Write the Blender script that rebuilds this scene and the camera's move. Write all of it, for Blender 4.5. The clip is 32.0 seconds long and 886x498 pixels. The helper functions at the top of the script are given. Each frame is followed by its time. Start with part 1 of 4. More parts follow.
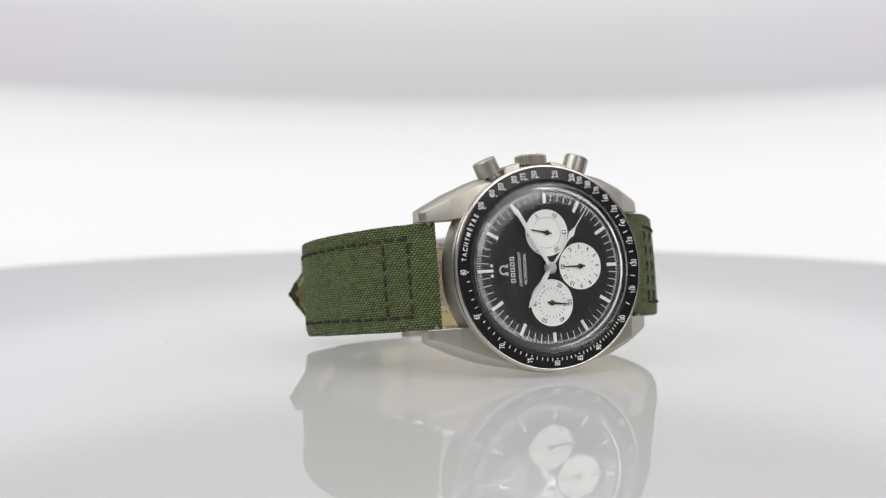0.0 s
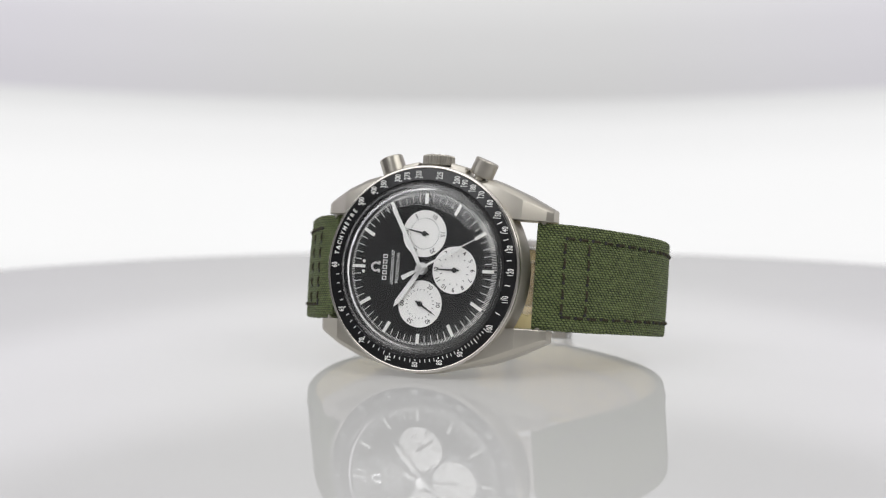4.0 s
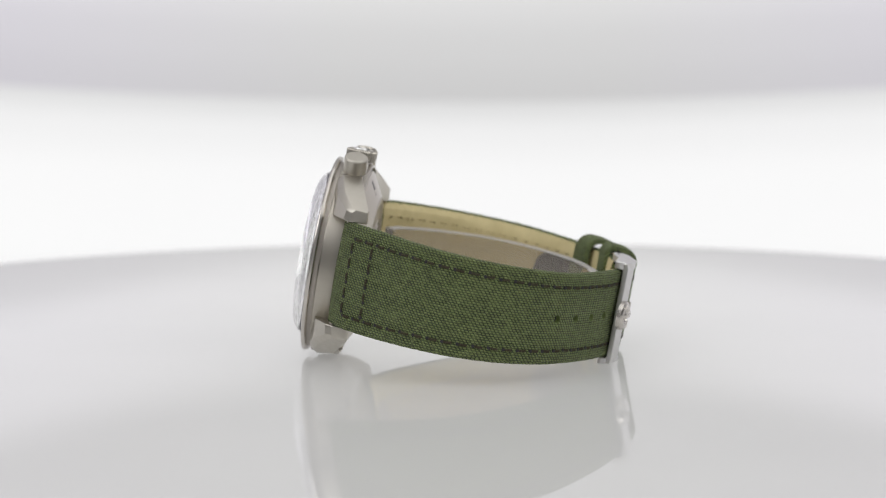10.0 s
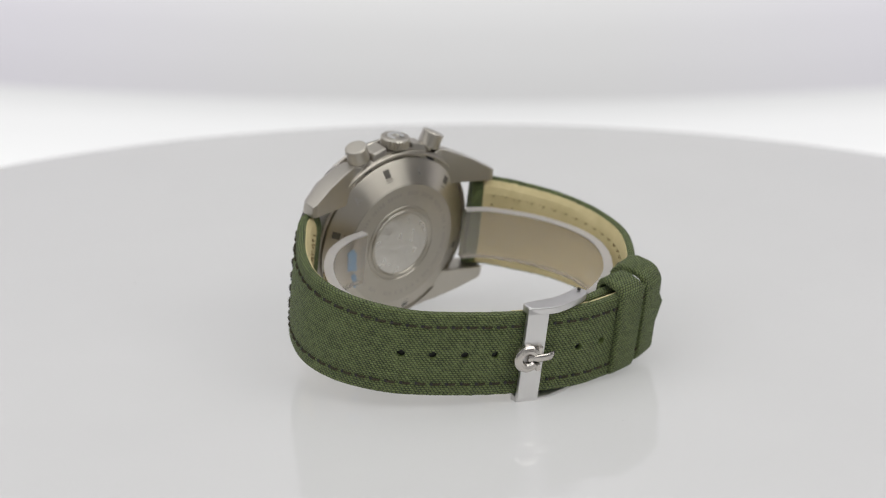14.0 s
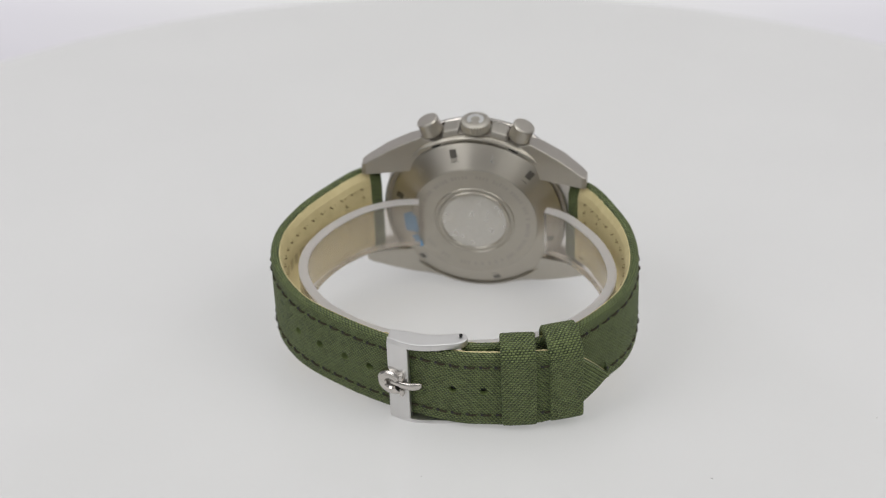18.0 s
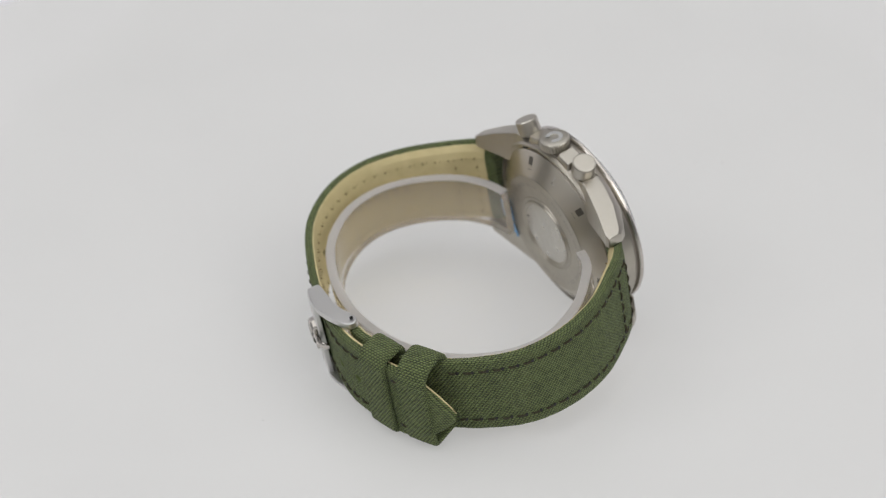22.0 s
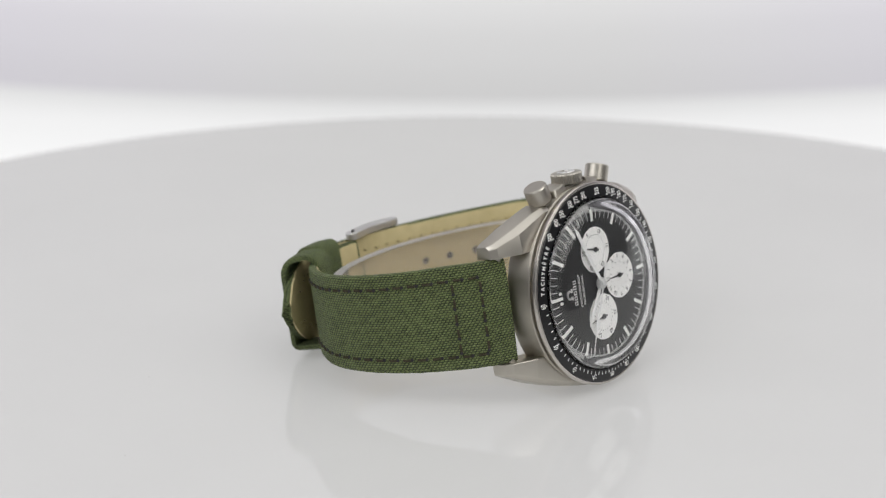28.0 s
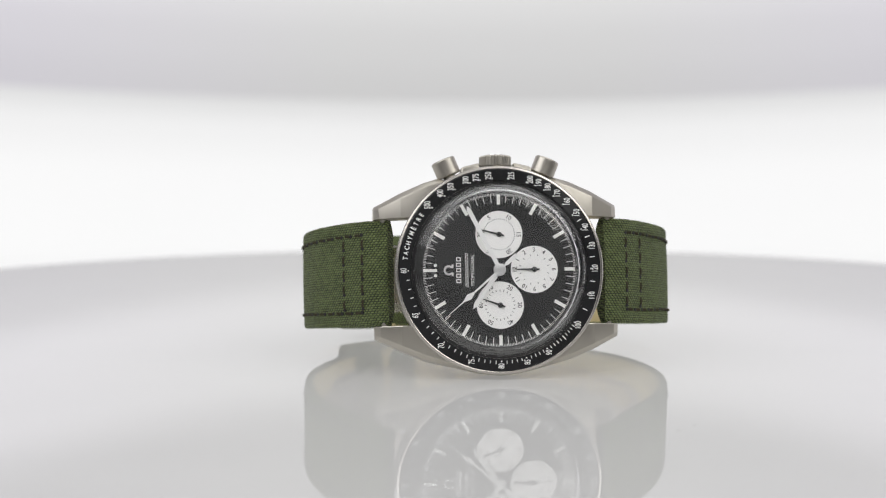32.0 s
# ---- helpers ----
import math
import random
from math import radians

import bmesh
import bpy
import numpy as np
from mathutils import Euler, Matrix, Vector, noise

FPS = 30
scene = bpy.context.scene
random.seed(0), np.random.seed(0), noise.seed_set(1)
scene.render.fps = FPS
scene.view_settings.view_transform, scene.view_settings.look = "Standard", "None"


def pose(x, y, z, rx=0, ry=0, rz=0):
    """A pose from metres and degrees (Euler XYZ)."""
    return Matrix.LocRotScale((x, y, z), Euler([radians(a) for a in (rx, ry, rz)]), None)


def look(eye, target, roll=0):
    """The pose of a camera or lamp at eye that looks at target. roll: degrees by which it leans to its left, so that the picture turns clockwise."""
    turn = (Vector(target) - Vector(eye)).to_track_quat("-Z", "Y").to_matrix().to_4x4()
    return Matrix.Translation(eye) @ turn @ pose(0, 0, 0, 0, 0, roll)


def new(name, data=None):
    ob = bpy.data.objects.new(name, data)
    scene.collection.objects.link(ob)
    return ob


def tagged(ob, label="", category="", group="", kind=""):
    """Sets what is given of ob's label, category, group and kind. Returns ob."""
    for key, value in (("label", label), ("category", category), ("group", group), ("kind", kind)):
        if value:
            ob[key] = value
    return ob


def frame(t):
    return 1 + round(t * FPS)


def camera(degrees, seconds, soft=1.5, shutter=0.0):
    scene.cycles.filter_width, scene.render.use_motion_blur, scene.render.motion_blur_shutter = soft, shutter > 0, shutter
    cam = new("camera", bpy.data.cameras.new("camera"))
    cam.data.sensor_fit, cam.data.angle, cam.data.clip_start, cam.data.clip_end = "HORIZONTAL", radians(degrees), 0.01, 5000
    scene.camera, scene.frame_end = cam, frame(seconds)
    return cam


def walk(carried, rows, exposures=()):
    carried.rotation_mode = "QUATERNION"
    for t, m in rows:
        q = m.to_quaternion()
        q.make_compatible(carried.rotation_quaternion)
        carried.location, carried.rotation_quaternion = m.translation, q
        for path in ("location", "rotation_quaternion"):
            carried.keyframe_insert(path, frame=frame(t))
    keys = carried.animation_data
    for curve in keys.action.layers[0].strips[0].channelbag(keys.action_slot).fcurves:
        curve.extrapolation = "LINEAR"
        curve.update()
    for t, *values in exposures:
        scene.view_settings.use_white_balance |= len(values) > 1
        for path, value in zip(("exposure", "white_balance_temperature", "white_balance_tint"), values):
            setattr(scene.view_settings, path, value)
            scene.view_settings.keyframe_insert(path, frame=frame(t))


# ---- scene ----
cam = camera(21.54, 32.0, soft=1.2)
cam.data.dof.use_dof, cam.data.dof.focus_distance, cam.data.dof.aperture_fstop = True, 0.444, 19.0

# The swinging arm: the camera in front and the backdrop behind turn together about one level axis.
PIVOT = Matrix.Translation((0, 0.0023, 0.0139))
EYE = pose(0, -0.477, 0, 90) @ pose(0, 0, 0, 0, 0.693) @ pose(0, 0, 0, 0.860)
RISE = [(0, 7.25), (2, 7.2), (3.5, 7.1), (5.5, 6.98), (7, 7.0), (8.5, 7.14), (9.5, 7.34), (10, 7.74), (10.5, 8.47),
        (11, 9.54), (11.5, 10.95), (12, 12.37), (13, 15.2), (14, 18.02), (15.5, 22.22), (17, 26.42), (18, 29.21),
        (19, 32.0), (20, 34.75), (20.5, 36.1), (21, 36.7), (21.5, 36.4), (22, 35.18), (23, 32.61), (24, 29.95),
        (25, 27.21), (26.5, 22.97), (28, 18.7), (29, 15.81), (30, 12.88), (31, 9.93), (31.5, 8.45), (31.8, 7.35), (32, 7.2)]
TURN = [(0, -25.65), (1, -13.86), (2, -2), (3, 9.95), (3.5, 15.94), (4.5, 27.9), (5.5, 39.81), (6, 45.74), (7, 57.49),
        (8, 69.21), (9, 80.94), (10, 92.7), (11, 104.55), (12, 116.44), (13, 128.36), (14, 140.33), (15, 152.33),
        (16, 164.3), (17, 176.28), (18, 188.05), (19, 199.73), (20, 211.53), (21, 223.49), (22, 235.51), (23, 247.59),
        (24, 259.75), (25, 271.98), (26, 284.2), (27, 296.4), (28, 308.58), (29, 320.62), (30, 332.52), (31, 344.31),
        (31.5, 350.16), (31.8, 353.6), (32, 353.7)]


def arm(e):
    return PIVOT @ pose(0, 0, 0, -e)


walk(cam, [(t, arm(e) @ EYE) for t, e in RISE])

# ---- light ----
world = bpy.data.worlds.new("studio")
scene.world = world
world.use_nodes = True
world.node_tree.nodes["Background"].inputs[0].default_value = (1, 1, 1, 1)
world.node_tree.nodes["Background"].inputs[1].default_value = 0.05
scene.view_settings.exposure = 0.0


def softbox(name, eye, target, sx, sy, watts, tint=(1, 1, 1)):
    d = bpy.data.lights.new(name, "AREA")
    d.shape, d.size, d.size_y, d.energy, d.color = "RECTANGLE", sx, sy, watts, tint
    ob = new(name, d)
    ob.matrix_world = look(eye, target)
    return ob


softbox("softbox_top", (0, 0.0, 1.05), (0, 0, 0), 1.6, 1.6, 7.2)
softbox("softbox_west", (-1.02, -0.74, 1.06), (0, 0, 0.02), 1.6, 0.85, 10.0, (0.98, 0.98, 1.0))
softbox("softbox_east", (1.02, -0.74, 1.06), (0, 0, 0.02), 1.6, 0.85, 10.0, (1.0, 0.99, 0.97))

# ---- materials ----


def material(name, colour, rough=0.5, metal=0.0, **more):
    m = bpy.data.materials.new(name)
    m.use_nodes = True
    b = m.node_tree.nodes["Principled BSDF"]
    b.inputs["Base Color"].default_value = (*colour, 1)
    b.inputs["Roughness"].default_value, b.inputs["Metallic"].default_value = rough, metal
    for key, value in more.items():
        b.inputs[key.replace("_", " ")].default_value = value
    return m


def node(m, kind, **sets):
    n = m.node_tree.nodes.new(kind)
    for key, value in sets.items():
        if key == "operation":
            n.operation = value
    return n


def link(m, a, b):
    m.node_tree.links.new(a, b)


def bsdf(m):
    return m.node_tree.nodes["Principled BSDF"]


def vary(m, scale, low, high, stretch=(1, 1, 1), socket="Roughness", coords="Object", detail=4):
    """Noise between two values on one socket, and a fine bump from the same noise where asked."""
    tc, mp, nz, mr = (node(m, "ShaderNodeTexCoord"), node(m, "ShaderNodeMapping"), node(m, "ShaderNodeTexNoise"),
                      node(m, "ShaderNodeMapRange"))
    mp.inputs["Scale"].default_value = stretch
    nz.inputs["Scale"].default_value, nz.inputs["Detail"].default_value = scale, detail
    mr.inputs["From Min"].default_value, mr.inputs["From Max"].default_value = 0.3, 0.7
    mr.inputs["To Min"].default_value, mr.inputs["To Max"].default_value = low, high
    link(m, tc.outputs[coords], mp.inputs[0]), link(m, mp.outputs[0], nz.inputs["Vector"])
    link(m, nz.outputs["Fac"], mr.inputs["Value"])
    link(m, mr.outputs[0], bsdf(m).inputs[socket])
    return nz


def bump(m, height, strength, distance=0.0001):
    b = node(m, "ShaderNodeBump")
    b.inputs["Strength"].default_value, b.inputs["Distance"].default_value = strength, distance
    link(m, height, b.inputs["Height"]), link(m, b.outputs[0], bsdf(m).inputs["Normal"])
    return b


def tint(m, fac, a, b):
    mix = node(m, "ShaderNodeMix")
    mix.data_type = "RGBA"
    mix.inputs["A"].default_value, mix.inputs["B"].default_value = (*a, 1), (*b, 1)
    link(m, fac, mix.inputs["Factor"]), link(m, mix.outputs["Result"], bsdf(m).inputs["Base Color"])
    return mix


def brushed(name, colour, rough, stretch):
    m = material(name, colour, rough, 1.0)
    nz = vary(m, 900, rough - 0.05, rough + 0.07, stretch)
    bump(m, nz.outputs["Fac"], 0.06, 0.00003)
    return m


def turned(m, amount):
    """Lathe-brushed metal: the gloss is drawn out round the watch's depth axis."""
    t = node(m, "ShaderNodeTangent")
    t.direction_type, t.axis = "RADIAL", "Y"
    bsdf(m).inputs["Anisotropic"].default_value, bsdf(m).inputs["Anisotropic Rotation"].default_value = amount, 0.25
    link(m, t.outputs[0], bsdf(m).inputs["Tangent"])


STEEL = brushed("brushed_steel", (0.49, 0.462, 0.408), 0.35, (1, 1, 0.06))
STEEL_ROUND = brushed("brushed_steel_round", (0.45, 0.422, 0.368), 0.40, (1, 0.06, 1))
turned(STEEL_ROUND, 0.7)
# darker steel, shade painted in, for groove, crown recess, collars and engraving
STEEL_DARK = material("shaded_steel", (0.40, 0.37, 0.333), 0.45, 1.0)
RECESS = material("notch_shade_steel", (0.16, 0.15, 0.135), 0.45, 1.0)
MEDAL = material("worn_relief_steel", (0.56, 0.54, 0.50), 0.34, 1.0)
POLISH = material("polished_steel", (0.56, 0.53, 0.49), 0.22, 1.0)
vary(POLISH, 300, 0.18, 0.27)
nz = vary(MEDAL, 420, 0.24, 0.4, detail=3)
bump(MEDAL, nz.outputs["Fac"], 0.45, 0.0006)
BEVEL = material("satin_steel_bevel", (0.52, 0.487, 0.425), 0.27, 1.0)
vary(BEVEL, 120, 0.31, 0.39)
turned(BEVEL, 0.8)
APPLIED = material("applied_metal", (0.88, 0.88, 0.87), 0.32, 1.0)
PATCH = material("black_patch", (0.03, 0.028, 0.03), 0.7)
vary(PATCH, 900, 0.6, 0.8)
BUCKLE = brushed("buckle_steel", (0.66, 0.65, 0.64), 0.36, (1, 1, 0.06))
BLACK = material("black_insert", (0.010, 0.010, 0.011), 0.14, Specular_IOR_Level=0.5)
vary(BLACK, 250, 0.10, 0.2)
DIAL = material("black_dial", (0.013, 0.013, 0.013), 0.6, Specular_IOR_Level=0.25)
vary(DIAL, 400, 0.55, 0.65)
SILVER = material("silvered_counter", (0.89, 0.885, 0.865), 0.45)
vary(SILVER, 700, 0.35, 0.5)
INK = material("black_print", (0.015, 0.015, 0.016), 0.4)
WHITE = material("white_print", (0.86, 0.86, 0.84), 0.45)
LUME = material("white_lume", (0.82, 0.83, 0.8), 0.5)
HAND = material("white_lacquer", (0.84, 0.84, 0.83), 0.25)
# stands in for shade in needle holes, strap holes and pusher recesses
DARK = material("dark_fill", (0.02, 0.02, 0.02), 0.6)
FIBRE = material("green_fibre", (0.24, 0.26, 0.15), 0.9)
LINT = material("grey_lint", (0.38, 0.37, 0.36), 0.9)
BLUE = material("blue_film", (0.09, 0.29, 0.56), 0.4)
THREAD = material("dark_thread", (0.046, 0.039, 0.019), 0.85)
PALE_THREAD = material("brown_thread", (0.37, 0.295, 0.155), 0.85)
PUNCH = material("needle_hole", (0.22, 0.165, 0.085), 0.9)
vary(THREAD, 4000, 0.7, 0.95)


def glassy(name, ior, rough=0.0, colour=(1, 1, 1)):
    return material(name, colour, rough, 0.0, IOR=ior, Transmission_Weight=1.0)


GLASS = glassy("hesalite", 1.49)
CLEAR = material("clear_plastic", (0.77, 0.73, 0.68), 0.05, IOR=1.18, Transmission_Weight=0.87)
vary(CLEAR, 60, 0.03, 0.08)
STAMP = material("stamped_lining", (0.42, 0.35, 0.19), 0.8)
FROST = material("frosted_edge", (0.76, 0.74, 0.72), 0.5, Transmission_Weight=0.6, IOR=1.3)
vary(FROST, 300, 0.4, 0.6)


def woven(name, dark, light, pitch, rise):
    """Plain weave from the strap's own length and width in metres, with slubs and faded patches."""
    m = material(name, light, 0.85)
    bsdf(m).inputs["Sheen Weight"].default_value = 0.04
    uv, sep = node(m, "ShaderNodeUVMap"), node(m, "ShaderNodeSeparateXYZ")
    wob, add = node(m, "ShaderNodeTexNoise"), node(m, "ShaderNodeVectorMath", operation="MULTIPLY_ADD")
    wob.inputs["Scale"].default_value = 500
    link(m, uv.outputs[0], wob.inputs["Vector"])
    add.inputs[1].default_value = (0.00032, 0.00026, 0)
    link(m, wob.outputs["Color"], add.inputs[0]), link(m, uv.outputs[0], add.inputs[2])
    link(m, add.outputs[0], sep.inputs[0])

    def calc(op, a, b=None):
        n = node(m, "ShaderNodeMath", operation=op)
        for k, value in ((0, a), (1, b)):
            if isinstance(value, (int, float)):
                n.inputs[k].default_value = value
            elif value is not None:
                link(m, value, n.inputs[k])
        return n.outputs[0]

    v = calc("ADD", calc("DIVIDE", sep.outputs[1], rise), 200)
    row = calc("FLOOR", v)
    u = calc("ADD", calc("ADD", calc("DIVIDE", sep.outputs[0], pitch), 50), calc("ADD", calc("MULTIPLY", row, 0.46), calc("MULTIPLY", calc("FRACT", v), 0.22)))
    # staggered floats of thread, row by row, each rounded, with sunk gaps between
    su, sv = calc("SINE", calc("MULTIPLY", calc("FRACT", u), math.pi)), calc("SINE", calc("MULTIPLY", calc("FRACT", v), math.pi))
    h = calc("MULTIPLY", calc("POWER", su, 0.8), calc("POWER", sv, 0.85))
    pair, rnd = node(m, "ShaderNodeCombineXYZ"), node(m, "ShaderNodeTexWhiteNoise")
    link(m, calc("FLOOR", u), pair.inputs[0]), link(m, row, pair.inputs[1]), link(m, pair.outputs[0], rnd.inputs["Vector"])
    nz = node(m, "ShaderNodeTexNoise")
    nz.inputs["Scale"].default_value, nz.inputs["Detail"].default_value = 160, 6
    link(m, uv.outputs[0], nz.inputs["Vector"])
    # gaps darkened in colour for the weft and the shade between threads
    f = calc("ADD", calc("MULTIPLY", h, 1.2), calc("MULTIPLY", calc("SUBTRACT", nz.outputs["Fac"], 0.47), 0.26))
    f = calc("ADD", f, calc("MULTIPLY", calc("SUBTRACT", rnd.outputs["Value"], 0.5), 0.42))
    mix = tint(m, f, dark, light)
    mix.clamp_factor = True
    bump(m, h, 1.0, 0.00042)
    return m


FABRIC = woven("green_canvas", (0.02, 0.03, 0.009), (0.192, 0.245, 0.083), 0.00078, 0.00046)
LINING = material("tan_lining", (0.44, 0.35, 0.20), 0.75)
nz = vary(LINING, 350, 0.65, 0.85)
bump(LINING, nz.outputs["Fac"], 0.35, 0.0002)
tint(LINING, nz.outputs["Fac"], (0.46, 0.385, 0.19), (0.66, 0.57, 0.32))

PLATE = bpy.data.materials.new("white_acrylic")  # white body with a glow added to thin shadows, under a gloss face
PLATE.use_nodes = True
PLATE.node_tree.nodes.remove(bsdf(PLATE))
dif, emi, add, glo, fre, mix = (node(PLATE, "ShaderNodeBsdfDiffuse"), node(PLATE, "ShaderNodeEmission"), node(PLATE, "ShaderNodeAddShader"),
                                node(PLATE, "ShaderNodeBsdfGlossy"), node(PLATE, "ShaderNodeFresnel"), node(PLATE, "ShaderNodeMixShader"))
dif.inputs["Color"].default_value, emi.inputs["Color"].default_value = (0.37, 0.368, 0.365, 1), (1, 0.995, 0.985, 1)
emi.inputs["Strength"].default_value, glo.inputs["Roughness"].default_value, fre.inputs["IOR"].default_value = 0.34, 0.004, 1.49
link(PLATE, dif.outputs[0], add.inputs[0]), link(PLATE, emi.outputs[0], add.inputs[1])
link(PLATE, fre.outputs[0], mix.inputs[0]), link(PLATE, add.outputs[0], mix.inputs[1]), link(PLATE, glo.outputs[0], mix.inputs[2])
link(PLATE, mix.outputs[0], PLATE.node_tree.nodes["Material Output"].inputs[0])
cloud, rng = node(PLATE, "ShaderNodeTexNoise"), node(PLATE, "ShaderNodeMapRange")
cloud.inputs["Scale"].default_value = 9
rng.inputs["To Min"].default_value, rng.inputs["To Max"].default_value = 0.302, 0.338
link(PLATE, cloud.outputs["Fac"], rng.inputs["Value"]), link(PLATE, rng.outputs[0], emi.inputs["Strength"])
PLATE_SIDE = material("white_acrylic_edge", (0.75, 0.75, 0.75), 0.3)
# wall tones picked for the reflections in crystal and steel; walls stay unseen
SIDE_PAINT = material("unseen_side_wall", (0.26, 0.26, 0.265), 0.9)
vary(SIDE_PAINT, 30, 0.85, 0.95)
GREY_PAINT = material("unseen_south_wall", (0.58, 0.58, 0.58), 0.9)
vary(GREY_PAINT, 30, 0.85, 0.95)
PAINT = material("white_wall_paint", (0.78, 0.78, 0.78), 0.9)
nz = vary(PAINT, 30, 0.85, 0.95)
bump(PAINT, nz.outputs["Fac"], 0.2, 0.001)
FLOOR = material("grey_floor", (0.4, 0.4, 0.4), 0.6)
vary(FLOOR, 20, 0.5, 0.7)


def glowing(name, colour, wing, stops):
    """A diffuser with its light painted in: the glow follows its own height in metres (height, strength), its tint goes
    over to wing at both sides.
    """
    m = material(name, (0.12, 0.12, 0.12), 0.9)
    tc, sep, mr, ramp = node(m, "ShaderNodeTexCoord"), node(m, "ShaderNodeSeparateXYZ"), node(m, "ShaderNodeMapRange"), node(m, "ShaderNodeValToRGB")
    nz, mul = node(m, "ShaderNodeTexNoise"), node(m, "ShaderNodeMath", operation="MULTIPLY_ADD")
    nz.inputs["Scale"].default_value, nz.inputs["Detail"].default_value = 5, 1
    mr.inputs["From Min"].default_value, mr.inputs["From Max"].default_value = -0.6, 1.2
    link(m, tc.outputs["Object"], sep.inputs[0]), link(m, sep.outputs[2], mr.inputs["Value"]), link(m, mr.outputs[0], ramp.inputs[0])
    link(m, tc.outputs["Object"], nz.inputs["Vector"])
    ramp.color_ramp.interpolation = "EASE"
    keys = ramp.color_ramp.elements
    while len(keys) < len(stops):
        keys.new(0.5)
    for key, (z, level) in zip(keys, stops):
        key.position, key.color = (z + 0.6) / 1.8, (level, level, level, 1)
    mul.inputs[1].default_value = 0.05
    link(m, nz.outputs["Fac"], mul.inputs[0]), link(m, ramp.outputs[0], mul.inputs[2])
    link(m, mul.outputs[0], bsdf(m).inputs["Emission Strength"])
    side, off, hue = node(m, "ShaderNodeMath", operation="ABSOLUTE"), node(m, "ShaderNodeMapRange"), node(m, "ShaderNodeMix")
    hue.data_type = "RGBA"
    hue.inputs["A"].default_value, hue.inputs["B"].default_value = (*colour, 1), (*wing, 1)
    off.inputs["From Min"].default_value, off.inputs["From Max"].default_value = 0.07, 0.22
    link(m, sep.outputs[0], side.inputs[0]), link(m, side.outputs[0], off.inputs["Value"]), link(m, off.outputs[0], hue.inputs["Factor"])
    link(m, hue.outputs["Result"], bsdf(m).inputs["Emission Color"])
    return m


# light falloff set into the glow; the band at 0.17 brightens the plate's reflection
LIT = glowing("painted_glow_diffuser", (1, 1, 1), (1, 1, 1), [(-0.3, 0.6), (-0.02, 0.71), (0.02, 0.84), (0.055, 0.83), (0.08, 0.77), (0.092, 0.7), (0.1, 0.58)])
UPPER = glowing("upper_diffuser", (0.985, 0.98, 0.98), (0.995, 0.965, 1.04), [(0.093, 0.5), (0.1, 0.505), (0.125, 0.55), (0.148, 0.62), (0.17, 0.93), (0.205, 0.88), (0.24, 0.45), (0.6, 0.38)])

# ---- building helpers: meshes in millimetres ----
MM = 0.001


def part(name, bm, mat, parent=None, label="", smooth=True, basis=None, sharp=16):
    bmesh.ops.scale(bm, vec=(MM, MM, MM), verts=bm.verts)
    bmesh.ops.recalc_face_normals(bm, faces=bm.faces)
    me = bpy.data.meshes.new(name)
    bm.to_mesh(me)
    bm.free()
    return hang(name, me, mat, parent, label, smooth, basis, sharp)


def hang(name, me, mat, parent=None, label="", smooth=True, basis=None, sharp=16):
    if smooth:
        me.shade_smooth()
        me.set_sharp_from_angle(angle=radians(sharp))
    if mat and not me.materials:
        me.materials.append(mat)
    ob = new(name, me)
    ob.parent = parent
    if basis is not None:
        ob.matrix_basis = basis
    if label:
        ob["label"] = label
    return ob


def ring(bm, profile, segs=96, centre=(0, 0), a0=0.0, a1=2 * math.pi):
    """Turns (radius, depth) points about the watch's depth axis."""
    full = abs(a1 - a0 - 2 * math.pi) < 1e-6
    rows = []
    for i in range(segs if full else segs + 1):
        a = a0 + (a1 - a0) * i / segs
        rows.append([bm.verts.new((centre[0] + r * math.cos(a), n, centre[1] + r * math.sin(a))) for r, n in profile])
    for i in range(segs):
        p, q = rows[i], rows[(i + 1) % len(rows)]
        for k in range(len(profile) - 1):
            if profile[k][0] == 0 and profile[k + 1][0] == 0:
                continue
            bm.faces.new((p[k], q[k], q[k + 1], p[k + 1]))
    bmesh.ops.remove_doubles(bm, verts=bm.verts, dist=1e-5)
    return bm


def lathe(profile, segs=96, centre=(0, 0)):
    return ring(bmesh.new(), profile, segs, centre)


def hull(points, bevel=0.2, segments=2):
    bm = bmesh.new()
    for p in points:
        bm.verts.new(p)
    bmesh.ops.convex_hull(bm, input=bm.verts)
    bmesh.ops.dissolve_limit(bm, angle_limit=0.02, verts=bm.verts, edges=bm.edges)
    if bevel:
        bmesh.ops.bevel(bm, geom=list(bm.edges), offset=bevel, segments=segments, profile=0.5, affect="EDGES", clamp_overlap=True)
    return bm


def box(x0, x1, n0, n1, v0, v1, bevel=0.1):
    return hull([(x, n, v) for x in (x0, x1) for n in (n0, n1) for v in (v0, v1)], bevel)


def clock(deg, r):
    """A place on the dial: twelve lies towards -x, three towards +z."""
    a = radians(deg)
    return -r * math.cos(a), r * math.sin(a)


def smooth_path(points, steps=10):
    """A Catmull-Rom curve through plan points, evenly spaced."""
    p = [Vector(q) for q in points]
    p = [2 * p[0] - p[1]] + p + [2 * p[-1] - p[-2]]
    out = []
    for i in range(1, len(p) - 2):
        for k in range(steps):
            t = k / steps
            a, b, c, d = p[i - 1:i + 3]
            out.append(0.5 * (2 * b + (c - a) * t + (2 * a - 5 * b + 4 * c - d) * t * t + (3 * b - a - 3 * c + d) * t ** 3))
    out.append(p[-2])
    length = [0.0]
    for a, b in zip(out, out[1:]):
        length.append(length[-1] + (b - a).length)
    return out, length


